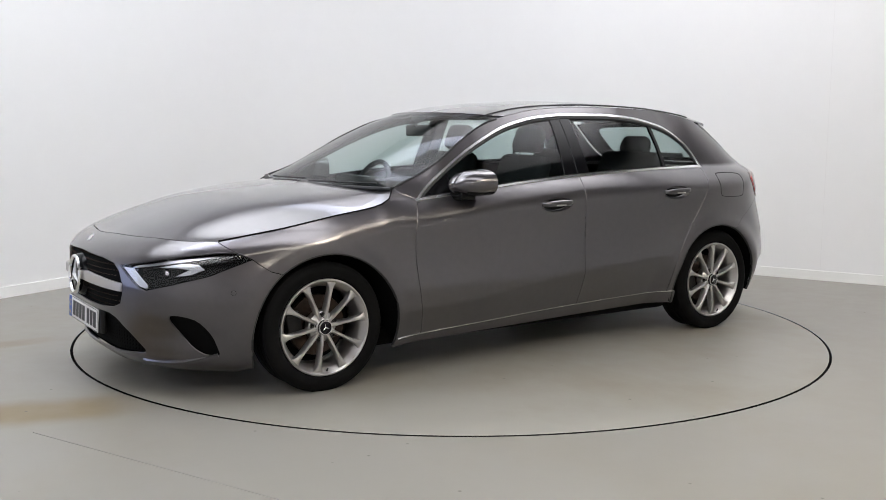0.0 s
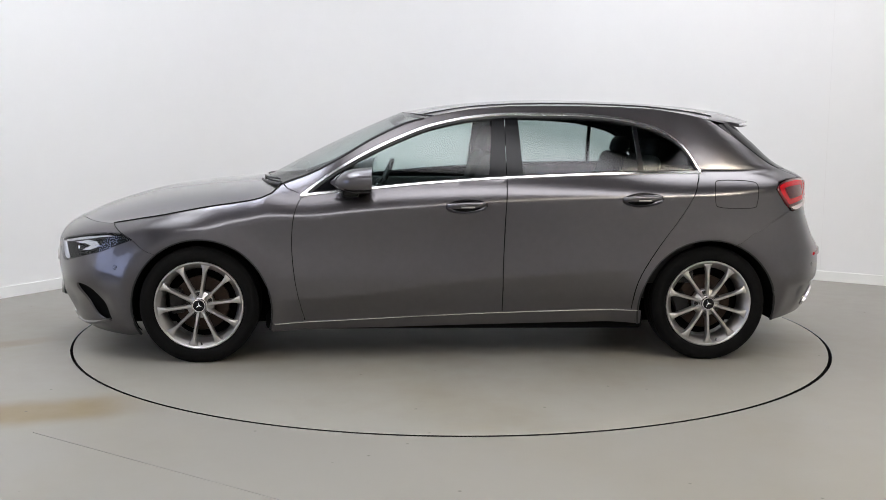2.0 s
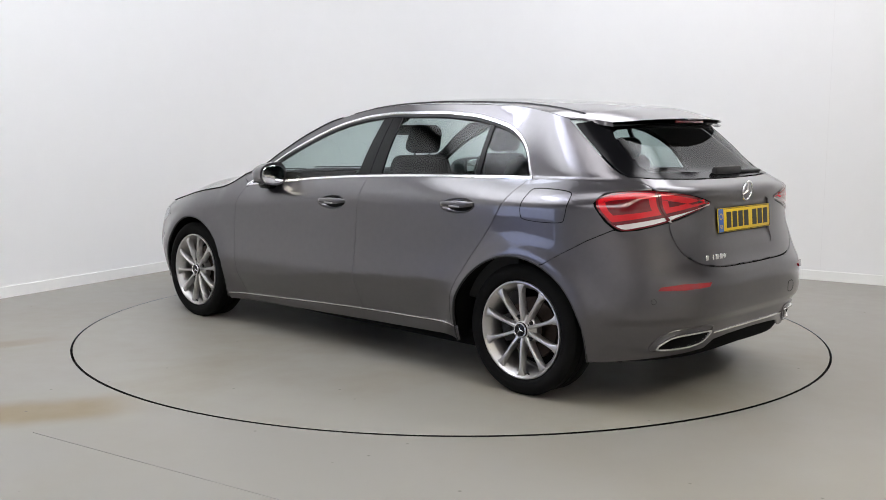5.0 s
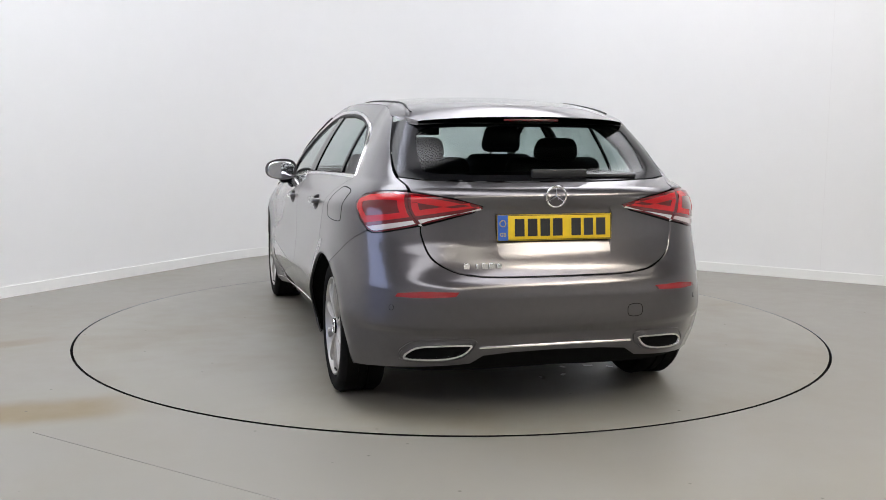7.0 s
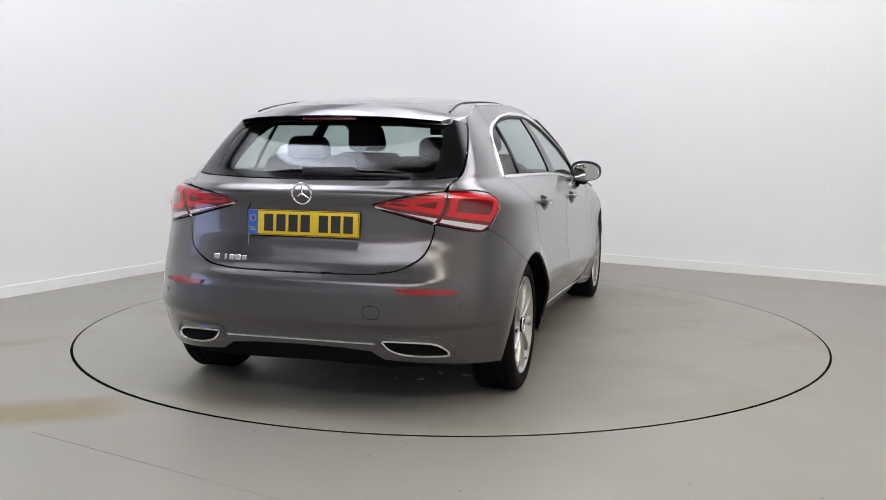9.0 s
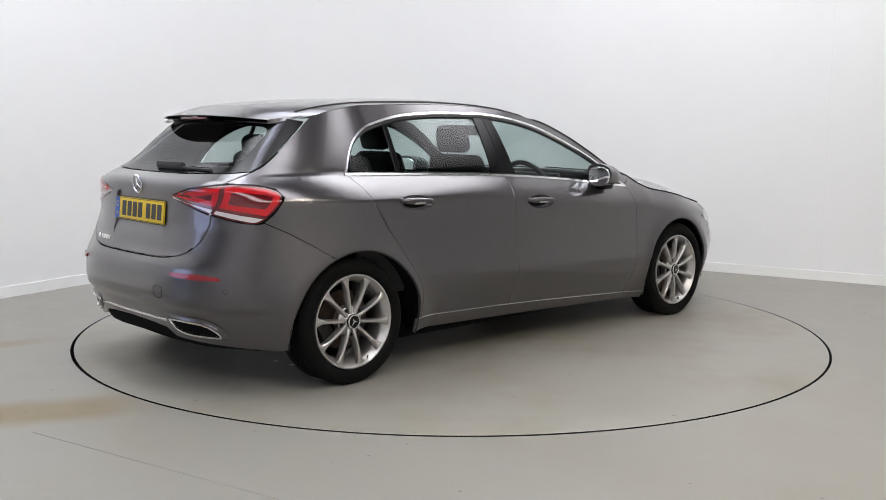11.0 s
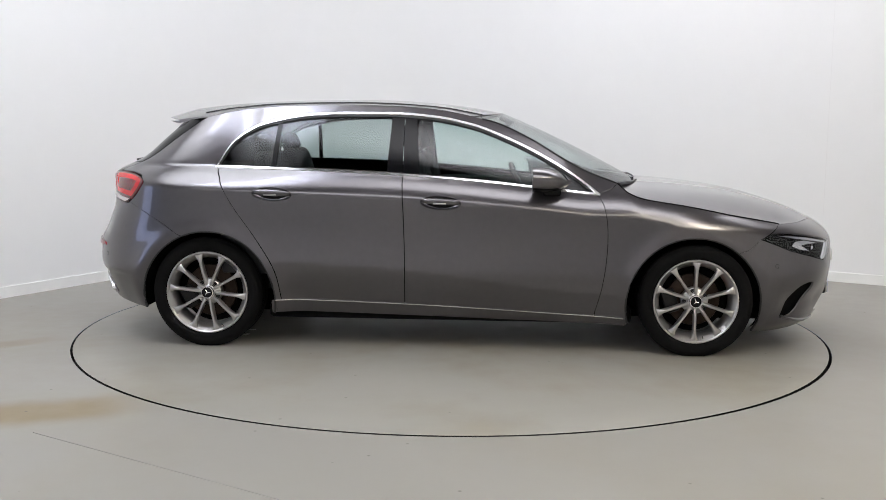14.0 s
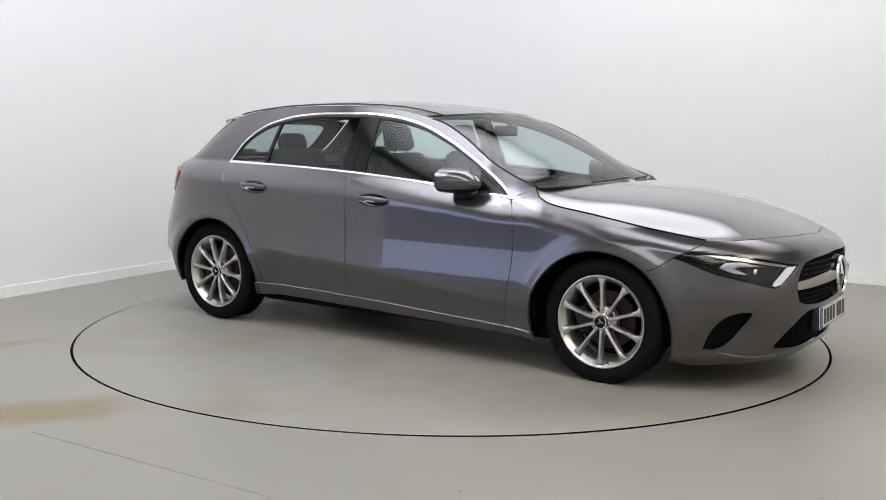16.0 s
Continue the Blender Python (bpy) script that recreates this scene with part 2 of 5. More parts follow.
def sheet(outline, surf, step=0.03, lift=0.0, rim=0.010, holes=()):
    """A panel: the flat outline with its holes, meshed on a grid and laid on the surface surf(u, v), lifted along its normal, with its edges folded in by rim."""
    loops = [dense(list(o), step * 0.8) for o in (outline, *holes)]
    pts, edges = [], []
    for loop in loops:
        k = len(pts)
        pts += loop
        edges += [(k + i, k + (i + 1) % len(loop)) for i in range(len(loop))]
    rimpts = np.array(pts)
    us, vs = [p[0] for p in pts], [p[1] for p in pts]
    for i in range(math.floor(min(us) / step), math.ceil(max(us) / step) + 1):
        for j in range(math.floor(min(vs) / step), math.ceil(max(vs) / step) + 1):
            u, v = i * step, j * step
            if inside(u, v, loops) and np.min((rimpts[:, 0] - u) ** 2 + (rimpts[:, 1] - v) ** 2) > (0.45 * step) ** 2:
                pts.append((u, v))
    co, _, faces, *_ = delaunay_2d_cdt([Vector(p) for p in pts], edges, [], 0, 1e-6)
    faces = [f for f in faces if inside(sum(co[i].x for i in f) / len(f), sum(co[i].y for i in f) / len(f), loops)]

    def normal(u, v):
        e = 0.004
        return (surf(u + e, v) - surf(u - e, v)).cross(surf(u, v + e) - surf(u, v - e)).normalized()

    mu, mv = sum(us) / len(us), sum(vs) / len(vs)
    mid, n0 = surf(mu, mv), normal(mu, mv)
    sign = 1 if n0.dot(mid - Vector((mid.x * 0.75, 0, 0.4))) > 0 else -1
    bm = bmesh.new()
    layer = bm.verts.layers.float_vector.new("shape_normal")
    made, inv = {}, {}
    for f in faces:
        for i in f:
            if i not in made:
                n = normal(co[i].x, co[i].y) * sign
                made[i] = bm.verts.new(surf(co[i].x, co[i].y) + n * lift)
                made[i][layer] = n
                inv[made[i]] = n
        bm.faces.new([made[i] for i in f])
    bm.normal_update()
    for f in bm.faces:
        if f.normal.dot(inv[f.verts[0]]) < 0:
            f.normal_flip()
    if rim:
        low = {}
        for e in [e for e in bm.edges if len(e.link_faces) == 1]:
            for l in e.link_faces[0].loops:
                if l.edge == e:
                    a, b = l.vert, l.link_loop_next.vert
            for w in (a, b):
                if w not in low:
                    low[w] = bm.verts.new(w.co - inv[w] * rim)
            bm.faces.new((b, a, low[a], low[b]))
    return bm


def ribbon(line, surf, width, lift=0.004, depth=0.006, close=False):
    """A raised strip along a line on a surface."""
    bm = bmesh.new()
    rows = []
    n = len(line)
    for i, p in enumerate(line):
        a, b = (line[i - 1], line[(i + 1) % n]) if close else (line[max(0, i - 1)], line[min(n - 1, i + 1)])
        l = math.hypot(b[0] - a[0], b[1] - a[1]) or 1e-9
        t = (-(b[1] - a[1]) / l * width / 2, (b[0] - a[0]) / l * width / 2)
        q = [surf(p[0] + t[0] * k, p[1] + t[1] * k) for k in (-1, -0.6, 0.6, 1)]
        e = 0.004
        nn = (surf(p[0] + e, p[1]) - surf(p[0] - e, p[1])).cross(surf(p[0], p[1] + e) - surf(p[0], p[1] - e)).normalized()
        if nn.dot(q[0] - Vector((q[0].x * 0.75, 0, 0.4))) < 0:
            nn = -nn
        rows.append([bm.verts.new(q[0] + nn * (lift - depth)), bm.verts.new(q[1] + nn * lift), bm.verts.new(q[2] + nn * lift), bm.verts.new(q[3] + nn * (lift - depth))])
    for a, b in zip(rows, rows[1:] + ([rows[0]] if close else [])):
        for k in range(3):
            bm.faces.new((a[k], a[k + 1], b[k + 1], b[k]))
    if not close:
        bm.faces.new(rows[0])
        bm.faces.new(rows[-1][::-1])
    bmesh.ops.recalc_face_normals(bm, faces=bm.faces[:])
    return bm


def patch(fn, nu, nv, rim=0.010):
    """A grid over fn(u, v), u and v from 0 to 1, facing up, with its edges folded in."""
    bm = bmesh.new()
    g = [[bm.verts.new(fn(i / nu, j / nv)) for j in range(nv + 1)] for i in range(nu + 1)]
    for i in range(nu):
        for j in range(nv):
            bm.faces.new((g[i][j], g[i + 1][j], g[i + 1][j + 1], g[i][j + 1]))
    bm.normal_update()
    if sum(f.normal.z for f in bm.faces) < 0:
        bmesh.ops.reverse_faces(bm, faces=bm.faces[:])
        bm.normal_update()
    if rim:
        low = {}
        for e in [e for e in bm.edges if len(e.link_faces) == 1]:
            for l in e.link_faces[0].loops:
                if l.edge == e:
                    a, b = l.vert, l.link_loop_next.vert
            for w in (a, b):
                if w not in low:
                    low[w] = bm.verts.new(w.co - w.normal * rim)
            bm.faces.new((b, a, low[a], low[b]))
    return bm


def lathe(profile, n=48, axis="y"):
    """A turned shape: profile of (radius, offset) round an axis."""
    bm = bmesh.new()
    rings = []
    for r, o in profile:
        ring = []
        for i in range(n):
            a = 2 * math.pi * i / n
            c, s = r * math.cos(a), r * math.sin(a)
            ring.append(bm.verts.new((c, o, s) if axis == "y" else (c, s, o)))
        rings.append(ring)
    for a, b in zip(rings, rings[1:]):
        for i in range(n):
            bm.faces.new((a[i], a[(i + 1) % n], b[(i + 1) % n], b[i]))
    bmesh.ops.remove_doubles(bm, verts=bm.verts[:], dist=1e-6)
    bmesh.ops.recalc_face_normals(bm, faces=bm.faces[:])
    return bm


def block(size, at=(0, 0, 0), bevel=0.01, seg=2, turn=None, taper=None):
    """A box with rounded edges; taper scales its top in x and y."""
    bm = bmesh.new()
    bmesh.ops.create_cube(bm, size=1)
    for v in bm.verts:
        k = taper if taper and v.co.z > 0 else (1, 1)
        v.co = Vector((v.co.x * size[0] * k[0], v.co.y * size[1] * k[1], v.co.z * size[2]))
    if bevel:
        bmesh.ops.bevel(bm, geom=bm.edges[:], offset=bevel, segments=seg, affect="EDGES", profile=0.5)
    if turn:
        bmesh.ops.transform(bm, matrix=turn, verts=bm.verts[:])
    bmesh.ops.translate(bm, vec=at, verts=bm.verts[:])
    return bm


def tube(points, radius, n=8, closed=False):
    """A round bar along a line of points."""
    bm = bmesh.new()
    pts = [Vector(p) for p in points]
    rings = []
    m = len(pts)
    for i, p in enumerate(pts):
        d = (pts[(i + 1) % m] - pts[i - 1]) if closed else (pts[min(m - 1, i + 1)] - pts[max(0, i - 1)])
        d.normalize()
        a = d.orthogonal() if abs(d.z) > 0.95 else d.cross(Vector((0, 0, 1)))
        a.normalize()
        b = d.cross(a)
        rings.append([bm.verts.new(p + radius * (a * math.cos(2 * math.pi * k / n) + b * math.sin(2 * math.pi * k / n))) for k in range(n)])
    for a, b in zip(rings, rings[1:] + ([rings[0]] if closed else [])):
        for k in range(n):
            bm.faces.new((a[k], a[(k + 1) % n], b[(k + 1) % n], b[k]))
    if not closed:
        bm.faces.new(rings[0][::-1])
        bm.faces.new(rings[-1])
    bmesh.ops.recalc_face_normals(bm, faces=bm.faces[:])
    return bm


def merge(*bms):
    """Several bmeshes as one."""
    out = bmesh.new()
    for b in bms:
        me = bpy.data.meshes.new("part")
        b.to_mesh(me)
        b.free()
        out.from_mesh(me)
        bpy.data.meshes.remove(me)
    return out


# ---- the room ----
CORNER = Vector((-1.17, 4.5, 0))
U, V = Vector((-0.485, -0.875, 0)).normalized(), Vector((0.86, -0.51, 0)).normalized()   # along the two walls that are seen
DEEP_U, DEEP_V, BEND, HIGH = 13.5, 11.5, 2.1, 4.3
DISC = 2.247


def plan(n=24):
    """The room's outline, with one broadly rounded corner."""
    a, b = CORNER + U * BEND, CORNER + V * BEND
    arc = [((1 - t) ** 2 * a + 2 * t * (1 - t) * CORNER + t * t * b) for t in (i / n for i in range(n + 1))]
    return arc


def wall_strip(line, z0, z1, thick, name, mat, bulge=0.0):
    bm = bmesh.new()
    rows = []
    for i, p in enumerate(line):
        d = line[min(len(line) - 1, i + 1)] - line[max(0, i - 1)]
        out = Vector((-d.y, d.x, 0)).normalized()
        if out.dot(p - Vector((0, -1.5, 0))) < 0:
            out = -out
        rows.append([bm.verts.new(q) for q in (p - out * bulge + Vector((0, 0, z0)), p - out * bulge + Vector((0, 0, z1)), p + out * thick + Vector((0, 0, z1)), p + out * thick + Vector((0, 0, z0)))])
    for a, b in zip(rows, rows[1:]):
        for k in range(4):
            bm.faces.new((a[k], a[(k + 1) % 4], b[(k + 1) % 4], b[k]))
    bm.faces.new(rows[0])
    bm.faces.new(rows[-1][::-1])
    bmesh.ops.recalc_face_normals(bm, faces=bm.faces[:])
    return tagged(finish(bm, name, mat), kind="structure")


def room():
    arc = plan()
    end_u, end_v = CORNER + U * DEEP_U, CORNER + V * DEEP_V
    back = CORNER + U * DEEP_U + V * DEEP_V
    door0, door1, door_high = 7.6, 12.0, 2.35         # the daylit doorway in the long wall, beside the camera
    tagged(wall_strip([CORNER + U * door0] + [arc[0]] + arc[1:] + [end_v], 0, HIGH, 0.15, "wall_curved", WALLPAINT), "smooth white painted wall with a broad rounded corner")
    tagged(wall_strip([end_u, CORNER + U * door1], 0, HIGH, 0.15, "wall_beside_door", BACKWALL), "plain white painted wall")
    tagged(wall_strip([CORNER + U * door1, CORNER + U * door0], door_high, HIGH, 0.15, "wall_over_door", BACKWALL), "plain white painted wall over a doorway")
    tagged(wall_strip([end_v, back], 0, HIGH, 0.15, "wall_side", BACKWALL), "plain white painted wall")
    tagged(wall_strip([back, end_u], 0, HIGH, 0.15, "wall_back", BACKWALL), "plain white painted wall")
    tagged(wall_strip([CORNER + U * door0] + arc + [end_v], 0.0, 0.08, 0.0, "baseboard", SKIRT, 0.014), "low white skirting board along the wall")
    # outside the doorway: a strip of yard under a plain bright sky
    out = V * -2.6
    bm = bmesh.new()
    q = [CORNER + U * (door0 - 3) + out, CORNER + U * (door1 + 3) + out]
    bm.faces.new([bm.verts.new(p) for p in (q[0], q[1], q[1] + Vector((0, 0, 4.5)), q[0] + Vector((0, 0, 4.5)))])
    tagged(finish(bm, "backdrop", SKYGLOW), "bluish daylight outside an open doorway", kind="structure")
    mid = CORNER + U * ((door0 + door1) / 2) - V * 1.53
    tagged(finish(block((9, 2.4, 0.1), (0, 0, -0.052), 0), "ground", YARD), "dark asphalt yard outside the doorway", kind="structure").matrix_world = pose(mid.x, mid.y, 0, 0, 0, math.degrees(math.atan2(U.y, U.x)))
    # added: an unseen slab that cuts the sky off low in the car's reflections
    cutoff_at = CORNER + U * ((door0 + door1) / 2) - V * 2.35
    tagged(finish(block((9, 0.15, 0.52), (0, 0, 0.26), 0.01), "sky_cutoff", YARD), "low dark slab added to hide the lower sky in reflections", kind="structure").matrix_world = pose(cutoff_at.x, cutoff_at.y, 0, 0, 0, math.degrees(math.atan2(U.y, U.x)))
    # ceiling
    bm = bmesh.new()
    lo = [bm.verts.new(p + Vector((0, 0, HIGH))) for p in (CORNER - U * 0.2 - V * 0.2, end_u + U * 0.2 - V * 0.2, back + (U + V) * 0.2, end_v + V * 0.2 - U * 0.2)]
    f = bm.faces.new(lo)
    bmesh.ops.solidify(bm, geom=[f], thickness=0.1)
    tagged(finish(bm, "ceiling", CEILING), "plain white ceiling", kind="structure")
    # floor with a round opening for the turntable
    bm = bmesh.new()
    n = 160
    quad = [CORNER - (U + V) * 0.3, end_u + U * 0.3 - V * 0.3, back + (U + V) * 0.3, end_v + V * 0.3 - U * 0.3]
    rings = []
    for r in (None, 2.9, DISC + 0.013):
        ring = []
        for i in range(n):
            a = 2 * math.pi * i / n
            d = Vector((math.cos(a), math.sin(a), 0))
            if r is None:
                best = 99
                for p, s in zip(quad, quad[1:] + quad[:1]):
                    e = s - p
                    det = d.x * -e.y + d.y * e.x
                    if abs(det) > 1e-9:
                        k = (p.x * -e.y + p.y * e.x) / det
                        if 0 < k < best:
                            m = ((p + e * 0) - d * k)
                            t = -m.dot(e) / e.dot(e)
                            if -0.001 <= t <= 1.001:
                                best = k
                ring.append(bm.verts.new(d * best))
            else:
                ring.append(bm.verts.new(d * r + Vector((0, 0, -0.0025 if r < 2.5 else 0))))
        rings.append(ring)
    for a, b in zip(rings, rings[1:]):
        for i in range(n):
            bm.faces.new((a[i], a[(i + 1) % n], b[(i + 1) % n], b[i]))
    bmesh.ops.recalc_face_normals(bm, faces=bm.faces[:])
    tagged(finish(bm, "floor", FLOOR), "pale grey painted concrete floor with faint brown tyre tracks", kind="structure")
    # a hairline joint in the floor and an upright joint in the wall
    a, b = Vector((-1.70, -2.264, 0)), Vector((0.35, -3.53, 0))
    tagged(finish(block(((b - a).length, 0.004, 0.002), (0, 0, 0), 0, turn=None), "floor_joint", SEAM), "thin dark joint in the floor", kind="structure").matrix_world = pose((a.x + b.x) / 2, (a.y + b.y) / 2, 0.0003, 0, 0, math.degrees(math.atan2(b.y - a.y, b.x - a.x)))
    far, foot = 4.93, 0.08
    q = CORNER + V * far
    tagged(finish(block((0.003, 0.002, HIGH - foot), (0, 0, 0), 0), "wall_joint", JOINT), "faint upright joint in the wall", kind="structure").matrix_world = pose(q.x, q.y, foot + (HIGH - foot) / 2, 0, 0, math.degrees(math.atan2(V.y, V.x)))
    pit = lathe([(0.001, -0.12), (DISC + 0.013, -0.12), (DISC + 0.013, -0.005)], 160, "z")
    tagged(finish(pit, "turntable_pit", GAPDARK), "dark pit under the turntable", kind="structure")


room()


def ceiling_light(at, size, turn, glow):
    """A flat panel lamp under the ceiling."""
    root = tagged(new("ceiling_light"), "long white diffused strip lamp placed out of view on the ceiling", "ceiling light", "strip lamps on the ceiling")
    root.matrix_world = pose(at[0], at[1], HIGH - 0.03, 0, 0, turn)
    w, d = size
    bars = [block((w + 0.06, 0.03, 0.06), (0, s * (d / 2 + 0.015), 0), 0.004) for s in (-1, 1)] + [block((0.03, d, 0.06), (s * (w / 2 + 0.015), 0, 0), 0.004) for s in (-1, 1)]
    part("frame", merge(*bars), FRAMEWHITE, root)
    part("diffuser", block((w, d, 0.02), (0, 0, -0.01), 0), glow, root, smooth=False)
    return root


ALONG_V = math.degrees(math.atan2(V.y, V.x))
# a ring of unseen lamps: rows along the walls that are seen, rows on the near side of the car
# the row at 10.6 is added to brighten the back wall and doors
for far_u, far_v, turn, glow, size in ((1.45, 4.3, 0, PANELGLOW, (7.2, 2.4)), (5.3, 1.45, 90, COOLGLOW, (6.6, 2.4)),
                                       (5.5, 5.6, 0, PANELGLOW, (7.6, 2.0)), (10.6, 5.6, 0, PANELGLOW, (7.6, 2.6)), (6.6, 8.6, 90, WARMGLOW, (7.6, 1.8))):
    p = CORNER + U * far_u + V * far_v
    ceiling_light(p, size, ALONG_V + turn, glow)


def turntable():
    """The round plate, flush with the floor, on which the car stands."""
    prof = [(0.001, 0.0), (0.5, 0.0), (1.2, 0.0), (1.9, 0.0), (DISC - 0.004, 0.0), (DISC, -0.001)]
    plate = lathe(prof, 160, "z")
    for v in plate.verts:
        if v.co.length > DISC - 0.01:
            a = math.atan2(v.co.y, v.co.x)
            k = 1 - 0.0022 * max(0.0, math.cos(2 * a + 1.1)) ** 3 - 0.0010 * max(0.0, math.sin(5 * a)) ** 2
            v.co.x, v.co.y = v.co.x * k, v.co.y * k
    top = tagged(finish(plate, "turntable", PLATE), "pale grey painted round turntable plate set flush in the floor", "turntable")
    part("edge_band", lathe([(DISC - 0.0095, -0.004), (DISC - 0.0095, -0.06), (0.001, -0.06)], 160, "z"), GAPDARK, top, "dark steel edge of the plate")
    return top


TABLE = turntable()


# ---- the car's surface ----
def curve(pts):
    """A smooth curve through (u, v) pairs, level beyond its ends."""
    us, vs = [p[0] for p in pts], [p[1] for p in pts]
    n = len(us)
    d = [(vs[i + 1] - vs[i]) / (us[i + 1] - us[i]) for i in range(n - 1)]
    m = [d[0]] + [0.0 if d[i - 1] * d[i] <= 0 else 2 * d[i - 1] * d[i] / (d[i - 1] + d[i]) for i in range(1, n - 1)] + [d[-1]]

    def at(u):
        if u <= us[0]:
            return vs[0]
        if u >= us[-1]:
            return vs[-1]
        i = 0
        while us[i + 1] < u:
            i += 1
        h = us[i + 1] - us[i]
        t = (u - us[i]) / h
        return ((1 + 2 * t) * (1 - t) ** 2 * vs[i] + t * (1 - t) ** 2 * h * m[i]
                + t * t * (3 - 2 * t) * vs[i + 1] + t * t * (t - 1) * h * m[i + 1])
    return at


def step01(t):
    t = min(1.0, max(0.0, t))
    return t * t * (3 - 2 * t)


HALF = 1.3645                      # half the wheelbase
BELT = curve([(-2.0, 1.0), (-1.6, 1.02), (-1.3, 1.015), (-0.8, 1.0), (-0.29, 0.98), (0.1, 0.955), (0.5, 0.92),
              (0.82, 0.888), (1.0, 0.898), (1.1, 0.882), (1.2, 0.866), (1.4, 0.838), (1.6, 0.803), (1.8, 0.766), (2.2, 0.73)])
INSET = curve([(-1.9, 0.11), (-1.6, 0.125), (-1.3, 0.135), (-0.7, 0.082), (-0.2, 0.068), (0.82, 0.066), (1.1, 0.078), (1.6, 0.07), (2.2, 0.05)])
ROLL = curve([(-1.9, 0.12), (-1.3, 0.13), (-0.7, 0.135), (0.8, 0.13), (1.1, 0.15), (1.6, 0.12), (2.2, 0.08)])
TUMBLE = curve([(-1.8, 0.40), (0.6, 0.42), (1.0, 1.3), (1.3, 2.2), (1.7, 2.6)])
CRISP = curve([(-1.7, 1.8), (-1.25, 1.6), (-0.9, 1.7), (0.8, 1.7), (1.1, 1.7), (1.4, 1.8)])
LOW = curve([(0.10, 0.785), (0.16, 0.845), (0.22, 0.868), (0.30, 0.882), (0.38, 0.893), (0.44, 0.897), (0.50, 0.892), (0.56, 0.885), (0.64, 0.8785),
             (0.72, 0.8755), (0.80, 0.874), (0.90, 0.8705), (1.10, 0.855)])
CREASE = curve([(-1.1, 0.505), (-0.24, 0.46), (0.84, 0.345), (1.1, 0.34)])
NOSE = curve([(0.10, 2.10), (0.15, 2.16), (0.20, 2.20), (0.30, 2.235), (0.42, 2.26), (0.52, 2.275), (0.60, 2.272), (0.66, 2.245),
              (0.70, 2.205), (0.735, 2.14), (0.78, 2.03)])
TAIL = curve([(0.10, -1.95), (0.18, -2.03), (0.25, -2.08), (0.35, -2.112), (0.48, -2.142), (0.55, -2.142), (0.60, -2.130), (0.635, -2.106),
              (0.67, -2.084), (0.72, -2.064), (0.80, -2.04), (0.90, -2.035), (0.955, -2.045), (0.985, -2.03), (1.02, -1.95), (1.06, -1.86), (1.18, -1.73), (1.30, -1.60), (1.40, -1.48)])
TAIL_CORNER = curve([(0.10, -1.95), (0.18, -2.02), (0.25, -2.065), (0.35, -2.10), (0.48, -2.122), (0.58, -2.120), (0.66, -2.098),
                     (0.72, -2.075), (0.80, -2.045), (0.90, -2.035), (0.955, -2.045), (0.985, -2.03), (1.02, -1.95), (1.06, -1.86), (1.18, -1.73), (1.30, -1.60), (1.40, -1.48)])
XA, XB, LF, LR = 1.15, -1.1, 1.66, 1.58
NF = curve([(0.15, 2.6), (0.4, 2.8), (0.7, 2.55)])
NR = curve([(0.15, 3.4), (0.45, 3.7), (0.62, 3.7), (0.75, 3.7), (0.92, 3.7), (1.0, 4.0), (1.06, 4.6), (1.3, 4.3)])


def side(s, z):
    """Half the body's width at the station s and the height z."""
    b = BELT(s)
    y = LOW(min(z, b))
    if -1.05 < s < 1.05 and z < b:
        c = CREASE(s)
        d = c - z
        y -= 0.145 * (d + math.sqrt(d * d + 0.00003)) * step01((s + 1.05) / 0.25) * step01((1.05 - s) / 0.25)
    r = ROLL(s)
    if z > b - r:
        y -= INSET(s) * min(1.0, (z - b + r) / r) ** CRISP(s)
    if z > b:
        d = z - b
        y -= TUMBLE(s) * d + 0.5 * d * d
    for c, k in ((HALF, 0.013), (-HALF, 0.015)):
        q = math.hypot(s - c, z - 0.31)
        y += k * math.exp(-((q - 0.36) / 0.055) ** 2) * step01((0.95 - z) / 0.2)
    return y


def body(s, z):
    """The left body surface: s runs from the nose's middle (XA + LF) along the side to the tail's middle (XB - LR)."""
    w = side(s, z)
    if s > XA:
        f, n, tip, x0 = (s - XA) / LF * math.pi / 2, NF(z), NOSE(z), XA
    elif s < XB:
        f, n, tip, x0 = (XB - s) / LR * math.pi / 2, NR(z), TAIL(z) + (TAIL_CORNER(z) - TAIL(z)) * step01((s + 2.22) / 0.34), XB
    else:
        return Vector((s, w, z))
    c, q = max(0.0, math.cos(f)), math.sin(f)
    k = (c ** n + q ** n) ** (-1 / n)
    if s > XA:
        # a scoop round the corner vents over a proud lip along the foot
        k *= 1 - 0.020 * math.exp(-((z - 0.300) / 0.062) ** 2) * step01((s - 1.78) / 0.10) * step01((2.30 - s) / 0.16)
        k *= 1 + 0.009 * math.exp(-((z - 0.178) / 0.022) ** 2) * step01((s - 1.75) / 0.2)
    else:
        # the bumper steps in below its crease
        k *= 1 - 0.013 * step01((0.425 - z) / 0.035) * step01((-1.72 - s) / 0.15)
    return Vector((x0 + (tip - x0) * q * k, w * c * k, z))


def front(p, z):
    """The nose: p runs from its middle, to the left above zero."""
    q = body(XA + LF - abs(p), z)
    return Vector((q.x, math.copysign(q.y, p), z))


def rear(p, z):
    """The tail: p runs from its middle, to the left above zero."""
    q = body(XB - LR + abs(p), z)
    return Vector((q.x, math.copysign(q.y, p), z))


def station(x, z):
    """The station s at which the body's side has the place x."""
    a, b = XB - LR, XA + LF
    for _ in range(40):
        m = (a + b) / 2
        if body(m, z).x < x:
            a = m
        else:
            b = m
    return (a + b) / 2


